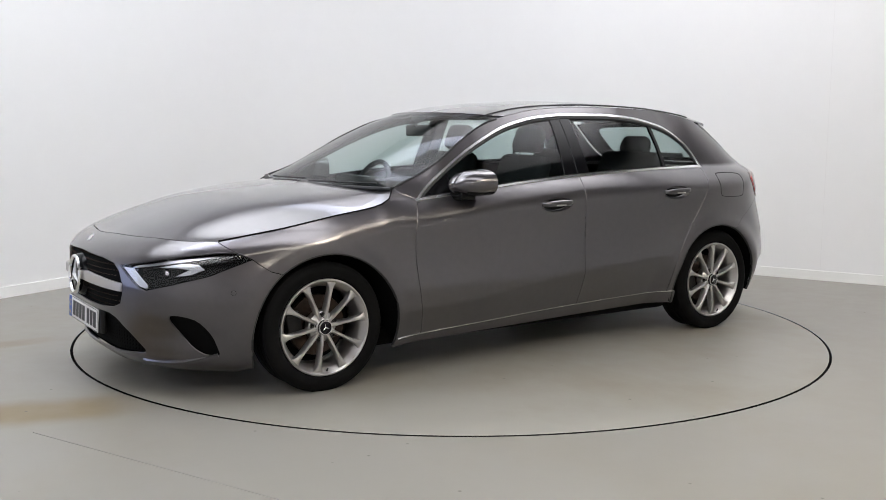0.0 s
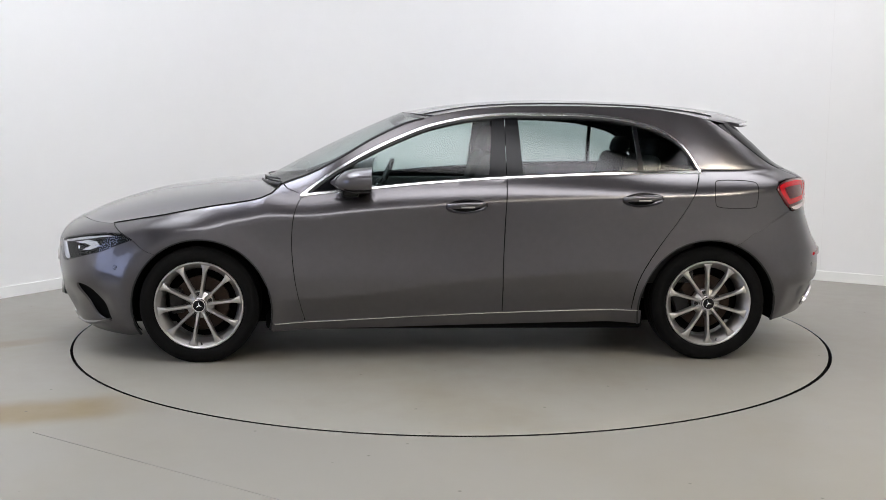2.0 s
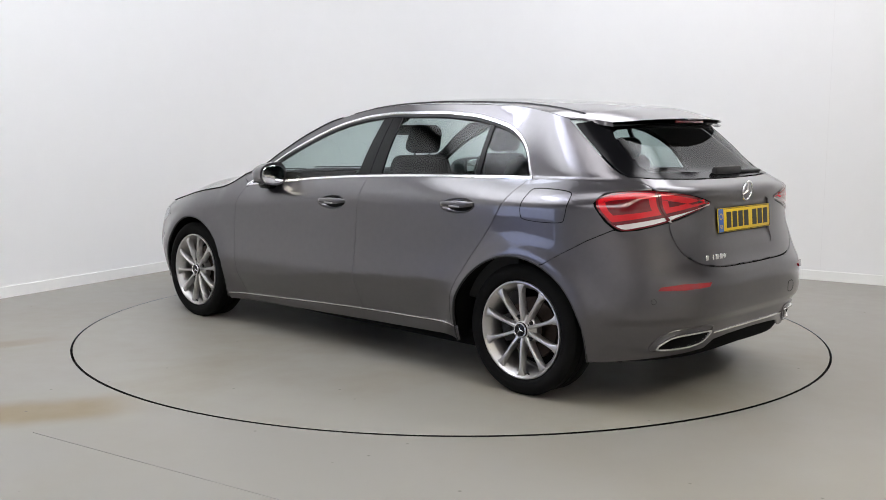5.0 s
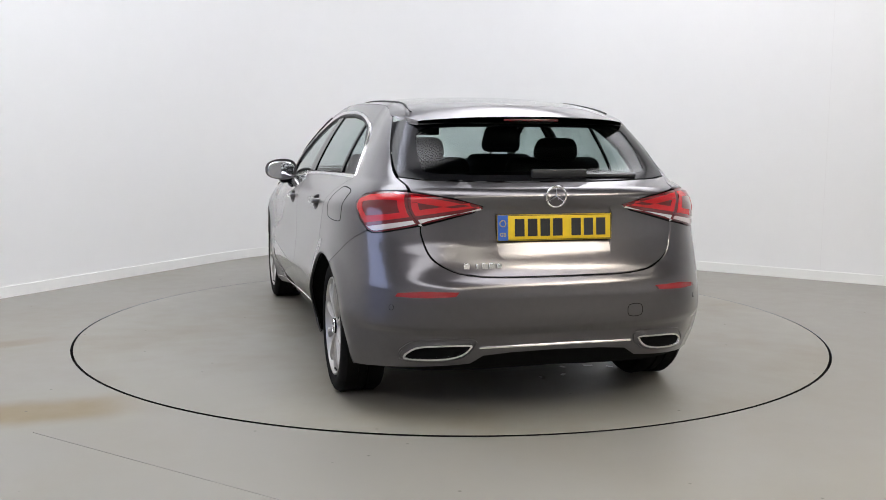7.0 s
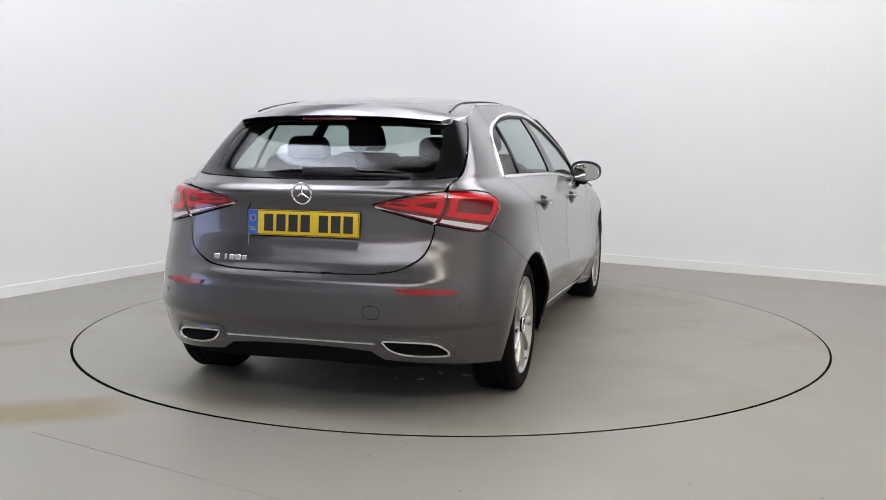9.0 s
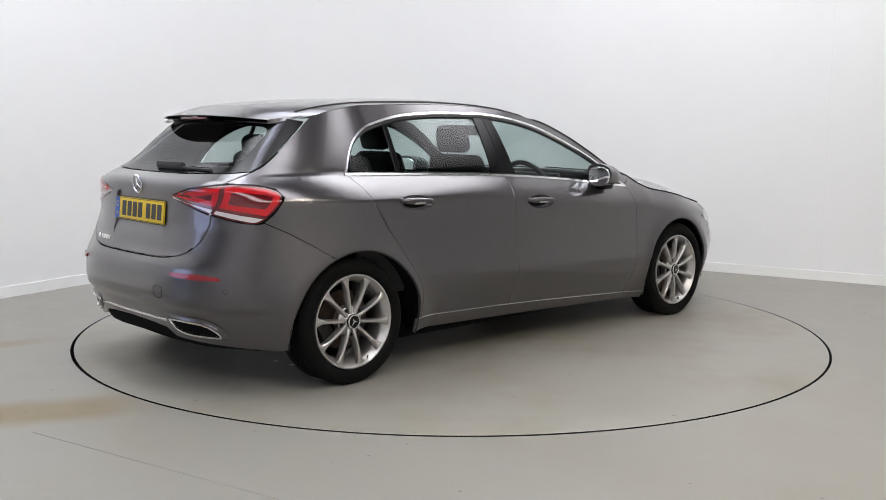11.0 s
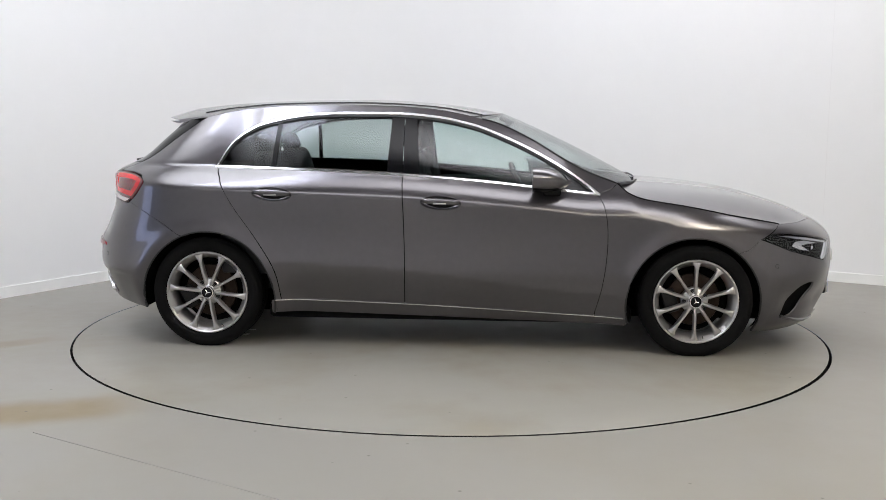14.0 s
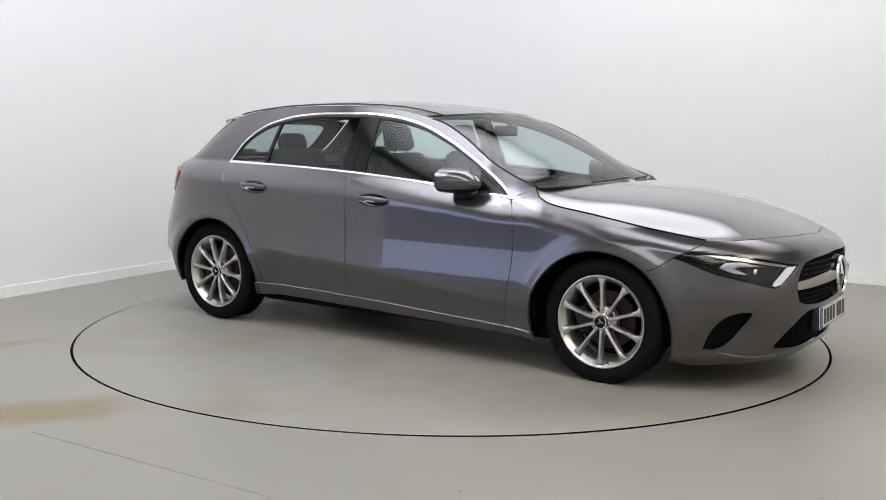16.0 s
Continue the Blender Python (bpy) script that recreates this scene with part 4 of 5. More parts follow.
def build_car():
    car = tagged(new("car"), "grey metallic five-door hatchback car standing on the turntable", "car")
    # dark shell behind the gaps, with the wheel openings
    outline = [(PMID_R, 0.22), (PMID_R, 0.98), (-2.0, 0.98)] + samples(BELT, -1.5, 0.8, 14) + samples(HOOD_RAIL, 0.94, 1.86, 10) + [(2.2, 0.70), (PMID_F, 0.70), (PMID_F, 0.16), (1.74, 0.16)] + FA + [(0.9, 0.17), (-0.9, 0.2)] + RA + [(-1.75, 0.2)]
    pair("inner_shell", lambda: sheet(outline, body, 0.05, -0.022, 0), GAPDARK, car)
    # doors
    fd = DOOR_FRONT + [(s, WIN_BOTTOM(s)) for s in (0.78, 0.6, 0.4, 0.2, 0.0, -0.15)] + DOOR_MIDDLE[::-1] + [(0.3, 0.226)]
    doors_f = pair("front_door", lambda: sheet(shrink(fd, 0.003), body, 0.018, 0, 0.010, [handle_oval(-0.043, 0.838)]), PAINT, car, "grey metallic front door")
    rd = DOOR_MIDDLE + [(s, WIN_BOTTOM(s)) for s in (-0.4, -0.6, -0.8, -1.0, -1.2)] + DOOR_REAR[::-1] + [(-0.6, 0.261)]
    doors_r = pair("rear_door", lambda: sheet(shrink(rd, 0.003), body, 0.018, 0, 0.010, [handle_oval(-0.982, 0.876)]), PAINT, car, "grey metallic rear door")
    door_handle(doors_f, -0.043, 0.838)
    door_handle(doors_r, -0.982, 0.876)
    # side frame: pillar, roof edge, rear quarter
    quarter = (samples(WS_RAIL, 0.93, 0.12, 14) + samples(ROOF_RAIL, 0.06, -1.66, 22) + GATE_EDGE + [(-1.93, 0.986), (-1.81, 0.981), (-1.745, 0.966), (-1.725, 0.928), (-1.78, 0.848), (-1.82, 0.812)]
               + BUMPER_REAR_TOP[::-1])
    ra = arch(*REAR_ARCH, 112, -12, 28)
    quarter += ra + [(-0.95, 0.245), (-0.94, 0.262)] + DOOR_REAR + window_line() + [(0.845, 0.90), (0.90, 0.92)]
    pair("side_frame", lambda: sheet(shrink(quarter, 0.0025), body, 0.022), PAINT, car, "grey metallic roof pillar and rear quarter panel")
    # fuel flap line
    flap = spline([(-1.392, 0.945), (-1.425, 0.974), (-1.585, 0.970), (-1.618, 0.942), (-1.612, 0.860), (-1.582, 0.830), (-1.418, 0.833), (-1.386, 0.862)], 7, True)
    part("fuel_flap", ribbon(flap, body, 0.0045, 0.0008, 0.002, True), GAPDARK, car, "outline of the fuel filler flap")
    # front wing
    fa = arch(*FRONT_ARCH, 51, 197, 26)
    wing = [(0.815, 0.212)] + DOOR_FRONT[1:] + [(0.845, 0.90), (0.90, 0.92), (0.93, 0.945)] + samples(HOOD_RAIL, 0.95, 1.868, 16) + [(1.77, 0.688), (1.68, 0.650), (1.60, 0.594)] + fa + [(0.97, 0.195)]
    pair("front_wing", lambda: sheet(shrink(wing, 0.002), body, 0.014), PAINT, car, "grey metallic front wing")
    # sills
    sill = [(0.985, 0.204)] + samples(SILL, 0.95, -0.95, 10) + [(-0.985, 0.275), (-0.985, 0.200), (0.985, 0.158)]
    pair("sill", lambda: sheet(shrink(sill, 0.002), body, 0.04, -0.004), PAINT, car, "grey painted sill")
    pair("sill_strip", lambda: ribbon(samples(lambda s: SILL(s) - 0.002, 0.97, -0.97, 24), body, 0.006, 0.003), CHROME, car, "thin bright sill strip")
    # front bumper with its openings
    fa2 = arch(*FRONT_ARCH, -24, 51, 16)
    half = [(0.0, 0.135), (0.35, 0.132), (0.70, 0.125)] + half_to_front([(1.80, 0.115)] + fa2 + [(1.60, 0.594), (1.68, 0.650), (1.77, 0.688), (1.866, 0.727)]) + [(p, HOOD_FRONT(p)) for p in (0.80, 0.6, 0.4, 0.2)] + [(0.0, HOOD_FRONT(0))]
    grille = both([(0.0, 0.405), (0.30, 0.405), (0.44, 0.415), (0.515, 0.440), (0.545, 0.490), (0.545, 0.535), (0.52, 0.590), (0.475, 0.622), (0.35, 0.640), (0.0, 0.650)])
    intake = both([(0.0, 0.185), (0.40, 0.190), (0.59, 0.205), (0.60, 0.225), (0.53, 0.310), (0.46, 0.365), (0.40, 0.385), (0.0, 0.390)])
    lamp = half_to_front(HEADLAMP)
    vent = half_to_front(spline([(2.03, 0.398), (1.92, 0.384), (1.865, 0.304), (1.842, 0.222), (1.86, 0.207), (1.93, 0.224), (2.005, 0.31)], 4, True))
    flip = lambda o: [(-p, z) for p, z in o]
    part("front_bumper", sheet(shrink(both(half), 0.0018), front, 0.025, 0, 0.012, [grille, intake, lamp, flip(lamp), vent, flip(vent)]), PAINT, car, "grey painted front bumper")
    # openings' dark floors
    gm = part("grille", sheet(shrink(grille, -0.01), front, 0.03, -0.035, 0), GLOSS, car, "black grille with a silver bar and many small studs")
    part("lower_intake", sheet(shrink(intake, -0.01), front, 0.03, -0.03, 0), BLACK, car, "black meshed lower air intake")
    for v in (vent, flip(vent)):
        part("side_vent", sheet(shrink(v, -0.01), front, 0.03, -0.028, 0), BLACK, car, "black corner air vent")
    studs = bmesh.new()
    for j in range(10):
        for i in range(-20, 21):
            p, z = (i + 0.5 * (j % 2)) * 0.027, 0.422 + j * 0.0235
            if abs(p) < 0.50 - abs(z - 0.51) * 0.35 and not 0.505 < z < 0.545:
                c = front(p, z)
                vs = [studs.verts.new(c + Vector(d)) for d in ((-0.030, 0, 0.0055), (-0.030, 0.0055, 0), (-0.030, 0, -0.0055), (-0.030, -0.0055, 0), (-0.014, 0, 0))]
                for k in range(4):
                    studs.faces.new((vs[k], vs[(k + 1) % 4], vs[4]))
    bmesh.ops.recalc_face_normals(studs, faces=studs.faces[:])
    tagged(part("studs", studs, STEEL, gm, "small dull studs", smooth=False), kind="stuff")
    mesh = bmesh.new()
    for j in range(10):
        for i in range(-26, 27):
            p, z = (i + 0.5 * (j % 2)) * 0.024, 0.200 + j * 0.019
            if abs(p) < 0.56 - max(0, z - 0.22) * 0.75:
                c = front(p, z)
                vs = [mesh.verts.new(c + Vector((-0.024, 0.008 * math.cos(a), 0.008 * math.sin(a)))) for a in (math.pi / 3 * k for k in range(6))]
                m2 = [mesh.verts.new(c + Vector((-0.029, 0.006 * math.cos(a), 0.006 * math.sin(a)))) for a in (math.pi / 3 * k for k in range(6))]
                for k in range(6):
                    mesh.faces.new((vs[k], vs[(k + 1) % 6], m2[(k + 1) % 6], m2[k]))
    tagged(part("intake_mesh", mesh, GLOSS, car, "black honeycomb mesh", smooth=False), kind="stuff")
    bar = sheet([(0.10, 0.512), (0.30, 0.508), (0.535, 0.498), (0.545, 0.520), (0.535, 0.532), (0.30, 0.548), (0.10, 0.556)], front, 0.03, 0.004, 0.03)
    b2 = mirrored(bar)
    part("grille_bar", bar, ALLOY, gm, "silver grille bar")
    part("grille_bar", b2, ALLOY, gm, "silver grille bar")
    c = front(0, 0.53)
    em = emblem(gm, pose(c.x + 0.012, 0, 0.525, 0, -4, 0), 0.088, "grille_emblem", 0.010)
    part("emblem_back", lathe([(0.001, 0.0), (0.085, 0.0), (0.10, -0.012), (0.104, -0.03)], 40), GLOSS, gm, "round dark emblem plate").matrix_basis = pose(c.x + 0.004, 0, 0.525, 0, 0, -90)
    number_plate(car, "front_plate", pose(front(0, 0.33).x + 0.012, 0, 0.330), -3, 90, True)
    part("plate_holder", block((0.03, 0.54, 0.12), (front(0, 0.33).x - 0.01, 0, 0.330), 0.008), BLACK, car, "black plate holder")
    for sgn in (1, -1):
        lip = spline([(0.56, 0.168), (0.70, 0.168), (0.84, 0.184), (0.96, 0.212)], 4)
        part("bumper_lip", ribbon(lip if sgn > 0 else flip(lip), front, 0.018, 0.008, 0.010), PAINT, car, "raised lip along the bumper's foot")
        sensor(car, front, sgn * (PMID_F - 1.75), 0.505)
    # head lamps
    for sgn in (1, -1):
        fl = (lambda o: o) if sgn > 0 else flip
        root = new("headlamp")
        root.parent = car
        tagged(root, "clear headlamp with a bright light guide and dark housing")
        part("housing", sheet(fl(shrink(lamp, -0.004)), front, 0.025, -0.050, 0), HOUSING, root, "dark lamp housing")
        part("cover", sheet(fl(shrink(lamp, 0.003)), front, 0.02, 0.0, 0.0), LENS, root, "clear lamp cover")
        part("light_guide", sheet(fl(half_to_front([(2.275, 0.612), (2.245, 0.590), (2.165, 0.528), (2.130, 0.522), (2.125, 0.535), (2.185, 0.585), (2.215, 0.610)])), front, 0.015, -0.012, 0.02), LAMPWHITE, root, "bright light guide")
        part("brow_strip", sheet(fl(half_to_front([(2.215, 0.612), (2.20, 0.622), (2.0, 0.654), (1.85, 0.672), (1.80, 0.670), (1.90, 0.655), (2.05, 0.635)])), front, 0.015, -0.014, 0.02), REFLECTOR, root, "bright upper strip")
        part("projector_bezel", sheet(fl(half_to_front([(2.08, 0.620), (1.97, 0.640), (1.90, 0.635), (1.865, 0.612), (1.92, 0.588), (1.99, 0.580), (1.93, 0.610), (1.98, 0.620)])), front, 0.015, -0.018, 0.02), REFLECTOR, root, "bright lamp bezel")
        c = front(sgn * (PMID_F - 2.05), 0.582)
        bm = lathe([(0.001, 0.012), (0.018, 0.008), (0.028, -0.004), (0.030, -0.02)], 24)
        ob = part("projector_lens", bm, CHROME, root, "round projector lens")
        ob.matrix_basis = pose(c.x - 0.03, c.y - 0.02 * sgn, c.z, 0, 0, -62 * 1 if sgn > 0 else -118)
    # bonnet, roof and glass
    part("bonnet", patch(hood_point, 44, 44, 0.012), PAINT, car, "grey metallic bonnet with soft crests")
    for sgn in (1, -1):
        seam = [Vector((p.x, sgn * (p.y + 0.001), p.z + 0.0015)) for p in HOOD_EDGE]
        part("bonnet_gap", tube(seam, 0.0035, 6), GAPDARK, car, "dark gap along the bonnet's edge")
    part("bonnet_badge", block((0.004, 0.036, 0.036), front(0, 0.700) + Vector((0.002, 0, 0)), 0.0018, 1, Matrix.Rotation(radians(-38), 4, "Y")), CHROME, car, "small round bright badge")
    part("windscreen", patch(screen_point, 20, 30, 0.0), SCREEN, car, "clear windscreen")
    edge = [screen_point(u, 0.0) + Vector((0, 0, 0.002)) for u in (i / 16 for i in range(17))]
    for sgn in (1, -1):
        part("windscreen_seal", tube([Vector((p.x, sgn * abs(p.y), p.z)) for p in edge[:-1]], 0.005), BLACK, car, "black screen seal")
    part("roof", patch(roof_point, 40, 30, 0.012), PAINT, car, "grey metallic roof")
    cowl = [screen_point(0.0, i / 20) + Vector((0.012, 0, -0.006)) for i in range(21)]
    part("cowl", tube(cowl, 0.011, 8), BLACK, car, "black cowl at the foot of the windscreen")
    for a, b in ((0.25, 0.55), (0.60, 0.93)):
        arm = [screen_point(0.012 + 0.02 * i / 8, a + (b - a) * i / 8) + Vector((0.006, 0, 0.008)) for i in range(9)]
        part("wiper", tube(arm, 0.005, 6), BLACK, car, "black windscreen wiper")
    # side windows
    gap = 0.012
    fw = [(-0.185, WIN_BOTTOM(-0.185) + gap)] + [(s, WIN_TOP(s) - gap) for s in (-0.185, -0.1, 0.0, 0.12, 0.22, 0.31, 0.41, 0.51, 0.60, 0.69, 0.76)] + [(s, WIN_BOTTOM(s) + gap) for s in (0.78, 0.6, 0.4, 0.2, 0.0)]
    pair("front_side_window", lambda: sheet(fw, body, 0.04, -0.010, 0), GLASS, car, "tinted front side window")
    rw = [(-0.335, WIN_BOTTOM(-0.335) + gap)] + [(s, WIN_BOTTOM(s) + gap) for s in (-0.5, -0.7, -0.9, -0.99)] + [(s, WIN_TOP(s) - gap) for s in (-0.985, -0.86, -0.72, -0.59, -0.45, -0.335)]
    pair("rear_side_window", lambda: sheet(rw, body, 0.04, -0.010, 0), TINTED, car, "tinted rear side window")
    qw = [(-1.005, WIN_BOTTOM(-1.0) + gap), (-1.15, WIN_BOTTOM(-1.15) + gap), (-1.325, WIN_BOTTOM(-1.325) + gap)] + [(s, WIN_TOP(s) - gap) for s in (-1.325, -1.30, -1.23, -1.15, -1.08, -1.0)]
    pair("quarter_window", lambda: sheet(qw, body, 0.04, -0.010, 0), TINTED, car, "tinted quarter window")
    pair("door_pillar", lambda: sheet([(-0.165, 0.975), (-0.195, 1.303), (-0.262, 1.310), (-0.258, 0.984)], body, 0.04, -0.004, 0.01), GLOSS, car, "gloss black door pillar")
    pair("door_pillar", lambda: sheet([(-0.262, 0.986), (-0.266, 1.311), (-0.335, 1.312), (-0.350, 0.99)], body, 0.04, -0.004, 0.01), GLOSS, car, "gloss black door pillar")
    pair("window_bar", lambda: sheet([(-0.985, 1.015), (-0.970, 1.275), (-0.995, 1.270), (-1.012, 1.015)], body, 0.04, -0.003, 0.01), GLOSS, car, "black upright between the rear windows")
    pair("mirror_triangle", lambda: sheet([(0.80, 0.895), (0.60, 0.922), (0.60, 1.03), (0.69, 0.98)], body, 0.04, -0.005, 0.01), GLOSS, car, "black corner plate at the mirror")
    pair("window_seal", lambda: ribbon(window_line(0.017), body, 0.016, 0.0, 0.012), BLACK, car, "black window seal")
    pair("window_seal", lambda: ribbon(samples(lambda s: WIN_BOTTOM(s) + 0.010, -1.345, 0.80, 40), body, 0.012, 0.0, 0.012), BLACK, car, "black window seal")
    pair("chrome_top_strip", lambda: ribbon(window_line(0.004), body, 0.018, 0.006, 0.010), CHROME, car, "bright window surround")
    pair("chrome_waist_strip", lambda: ribbon(samples(lambda s: WIN_BOTTOM(s) + 0.002, -1.362, 0.832, 40), body, 0.017, 0.004, 0.008), CHROME, car, "bright waist strip")
    # tail
    gate_half = half_to_rear([(PMID_R, 0.632)] + spline([(-2.40, 0.634), (-2.29, 0.640), (-2.19, 0.660), (-2.105, 0.712), (-2.068, 0.80), (-2.064, 0.840)], 5) + [(-2.19, 0.874), (-2.285, 0.898), (-2.32, 0.922), (-2.15, 0.962), (-1.96, 0.984), (-1.95, 0.990), (-1.893, 1.036), (-2.0, 1.029), (-2.3, 1.022), (PMID_R, 1.020)])
    plate_hole = both([(0.0, 0.700), (0.26, 0.703), (0.285, 0.720), (0.305, 0.88), (0.292, 0.912), (0.27, 0.922), (0.0, 0.928)])
    gate = part("tailgate", sheet(shrink(both(gate_half), 0.003), rear, 0.025, 0, 0.012, [plate_hole]), PAINT, car, "grey metallic tailgate")
    part("plate_recess", sheet(shrink(plate_hole, -0.004), plate_bay, 0.018, -0.003, 0), PAINT, gate, "recess round the number plate")
    number_plate(car, "rear_plate", pose(rear(0.15, 0.835).x - 0.004, 0, 0.833), -5, -90, False)
    e = rear(0, 0.963)
    emblem(gate, pose(e.x - 0.006, 0, 0.962, 0, 0, 180) @ pose(0, 0, 0, 0, 8, 0), 0.044, "tail_emblem", 0.005)
    for i, w in enumerate((0.026, 0.010, 0.026, 0.028, 0.022)):
        c = rear(0.435 - 0.033 * i - (0.012 if i > 0 else 0), 0.678)
        part("badge_mark", block((0.006, w, 0.024 if i < 4 else 0.02), c + Vector((-0.005, 0, 0)), 0.0015, 1), CHROME, gate, "bright raised badge mark")
    bump = half_to_rear([(PMID_R, 0.312), (-2.45, 0.308), (-2.32, 0.298), (-2.26, 0.262), (-2.0, 0.238), (-1.80, 0.216)] + arch(*REAR_ARCH, 190, 113, 24) + BUMPER_REAR_TOP + [(-1.845, 0.804), (-1.92, 0.811), (-2.060, 0.840)] + spline([(-2.064, 0.80), (-2.101, 0.710), (-2.186, 0.657), (-2.29, 0.637), (-2.40, 0.631)], 5) + [(PMID_R, 0.629)])
    part("rear_bumper", sheet(shrink(both(bump), 0.0015), rear, 0.016, 0, 0.012), PAINT, car, "grey painted rear bumper")
    part("tailpipe_strip", ribbon(half_to_rear([(-2.30, 0.336), (-2.5, 0.338)]) + [(0.0, 0.338)] + [(-p, z) for p, z in half_to_rear([(-2.5, 0.338), (-2.30, 0.336)])], rear, 0.010, 0.006), CHROME, car, "thin bright strip along the bumper's foot")
    part("diffuser", sheet(both(half_to_rear([(PMID_R, 0.245), (-2.25, 0.235), (-2.08, 0.235), (-2.1, 0.26), (-2.3, 0.325), (PMID_R, 0.33)])), rear, 0.04, -0.03, 0.01), BLACK, car, "black diffuser")
    for sgn in (1, -1):
        fl = (lambda o: o) if sgn > 0 else flip
        root = new("exhaust_trim")
        root.parent = car
        tagged(root, "bright exhaust surround with a dark mouth")
        ex = fl(spline(half_to_rear([(-1.990, 0.294), (-2.01, 0.318), (-2.07, 0.345), (-2.245, 0.354), (-2.26, 0.342), (-2.22, 0.308), (-2.14, 0.290), (-2.01, 0.285)]), 3, True))
        part("ring", ribbon(ex, rear, 0.013, 0.014, 0.022, True), CHROME, root)
        part("mouth", sheet(ex, rear, 0.02, 0.002, 0), GAPDARK, root, "dark mouth")
        sh = fl(spline(half_to_rear([(-1.960, 0.288), (-1.985, 0.330), (-2.06, 0.366), (-2.255, 0.373), (-2.283, 0.348), (-2.235, 0.294), (-2.13, 0.272), (-1.99, 0.269)]), 3, True))
        part("surround", ribbon(sh, rear, 0.012, 0.006, 0.010, True), PAINT, root)
        rf = fl(half_to_rear([(-1.955, 0.553), (-1.965, 0.568), (-2.06, 0.579), (-2.205, 0.578), (-2.19, 0.561), (-2.07, 0.553)]))
        part("reflector", sheet(rf, rear, 0.012, 0.009, 0.012), REFLEX, car, "slim red reflector")
        sensor(car, rear, sgn * (-1.94 - PMID_R), 0.505)
        # tail lamps, outer on the body and inner on the tailgate
        tl = half_to_rear(TAILLAMP)
        a, b = [(s - PMID_R, z) for s, z in LAMP_SPLIT]
        cut = lambda o, keep: half_plane(o, a, b, keep)
        root = new("tail_lamp")
        root.parent = car
        tagged(root, "red tail lamp with a clear lower band")
        part("backing", sheet(fl(shrink(tl, -0.006)), rear, 0.03, -0.018, 0), GAPDARK, root)
        for keep in (1, -1):
            o = shrink(cut(tl, keep), 0.002)
            upper = half_plane(o, *LAMP_BAND, 1)
            lower = shrink(half_plane(o, *LAMP_BAND, -1), 0.001)
            part("lens", sheet(fl(o), rear, 0.015, 0.003, 0.016), DEEPRED, root, "dark red lens")
            ring = shrink(upper, 0.009)
            part("light_guide", sheet(fl(ring), rear, 0.015, 0.0045, 0.003, [fl(half_plane(shrink(upper, 0.033), *LAMP_DARK, 1))]), RED, root, "bright red light guide")
            part("clear_band", sheet(fl(shrink(lower, 0.006)), rear, 0.015, 0.0045, 0.003), CLEARLENS, root, "clear ribbed band")
    bumper_flap = half_to_rear([(-2.28, 0.455), (-2.28, 0.50), (-2.34, 0.50), (-2.34, 0.455)])
    part("tow_flap", ribbon([(-p, z) for p, z in spline(bumper_flap, 3, True)], rear, 0.004, 0.0008, 0.002, True), GAPDARK, car, "outline of the towing eye flap")
    dark = both(half_to_rear([(PMID_R, 1.022), (-2.3, 1.024), (-2.0, 1.031), (-1.90, 1.040), (-1.845, 1.118), (-1.775, 1.215), (-1.725, 1.272), (-1.90, 1.290), (-2.2, 1.295), (PMID_R, 1.295)]))
    pane = both(half_to_rear([(PMID_R, 1.046), (-2.3, 1.048), (-2.07, 1.054), (-2.025, 1.064), (-1.985, 1.14), (-1.955, 1.210), (-1.962, 1.236), (-2.01, 1.250), (-2.2, 1.258), (PMID_R, 1.260)]))
    part("rear_window", sheet(pane, rear, 0.03, -0.003, 0), TINTED, car, "tinted rear window")
    part("rear_window_border", sheet(shrink(dark, 0.001), rear, 0.03, -0.001, 0.008, [pane]), GLOSS, car, "gloss black border and blades round the rear window")
    # spoiler
    def spoiler(u, v):
        t = 2 * v - 1
        a = abs(t)
        x0 = roof_point(1, v)
        tip = Vector((-1.745 + 0.13 * a ** 4, t * 0.495, 1.300 - 0.022 * a ** 2.5))
        p = x0 + (tip - x0) * u
        p.z += 0.012 * u * (1 - u)
        return p
    top = patch(spoiler, 10, 30, 0.0)
    def under(u, v):
        t = 2 * v - 1
        tip = spoiler(1, v) + Vector((0.0, 0, -0.016 * (1 - u) ** 0.5 - 0.004))
        foot = gate_point(0.93, 0.02 + 0.96 * v) + Vector((0.01, 0, 0))
        return tip + (foot - tip) * u
    bm = merge(top, patch(under, 6, 30, 0.0))
    part("spoiler", bm, PAINT, car, "grey roof spoiler over the rear window")
    sidefill = bmesh.new()
    rows = []
    for i in range(9):
        u = i / 8
        up, lo = spoiler(u, 1.0), gate_point(1.0, 1.0) + (spoiler(1, 1.0) + Vector((0, 0, -0.02)) - gate_point(1.0, 1.0)) * u
        rows.append((sidefill.verts.new(up), sidefill.verts.new(lo)))
    for a, b in zip(rows, rows[1:]):
        sidefill.faces.new((a[0], b[0], b[1], a[1]))
    o = mirrored(sidefill)
    part("spoiler_end", sidefill, PAINT, car)
    part("spoiler_end", o, PAINT, car)
    part("brake_light", block((0.012, 0.26, 0.012), (-1.728, 0, 1.284), 0.003), DEEPRED, car, "slim red high brake light")
    part("rear_wiper", merge(block((0.03, 0.26, 0.040), gate_point(0.09, 0.44) + Vector((-0.022, 0, 0.004)), 0.012), tube([gate_point(0.10, 0.50) + Vector((-0.02, 0, 0)), gate_point(0.07, 0.30) + Vector((-0.015, 0, 0)), gate_point(0.06, 0.15) + Vector((-0.012, 0, 0))], 0.007)), BLACK, car, "black rear wiper")
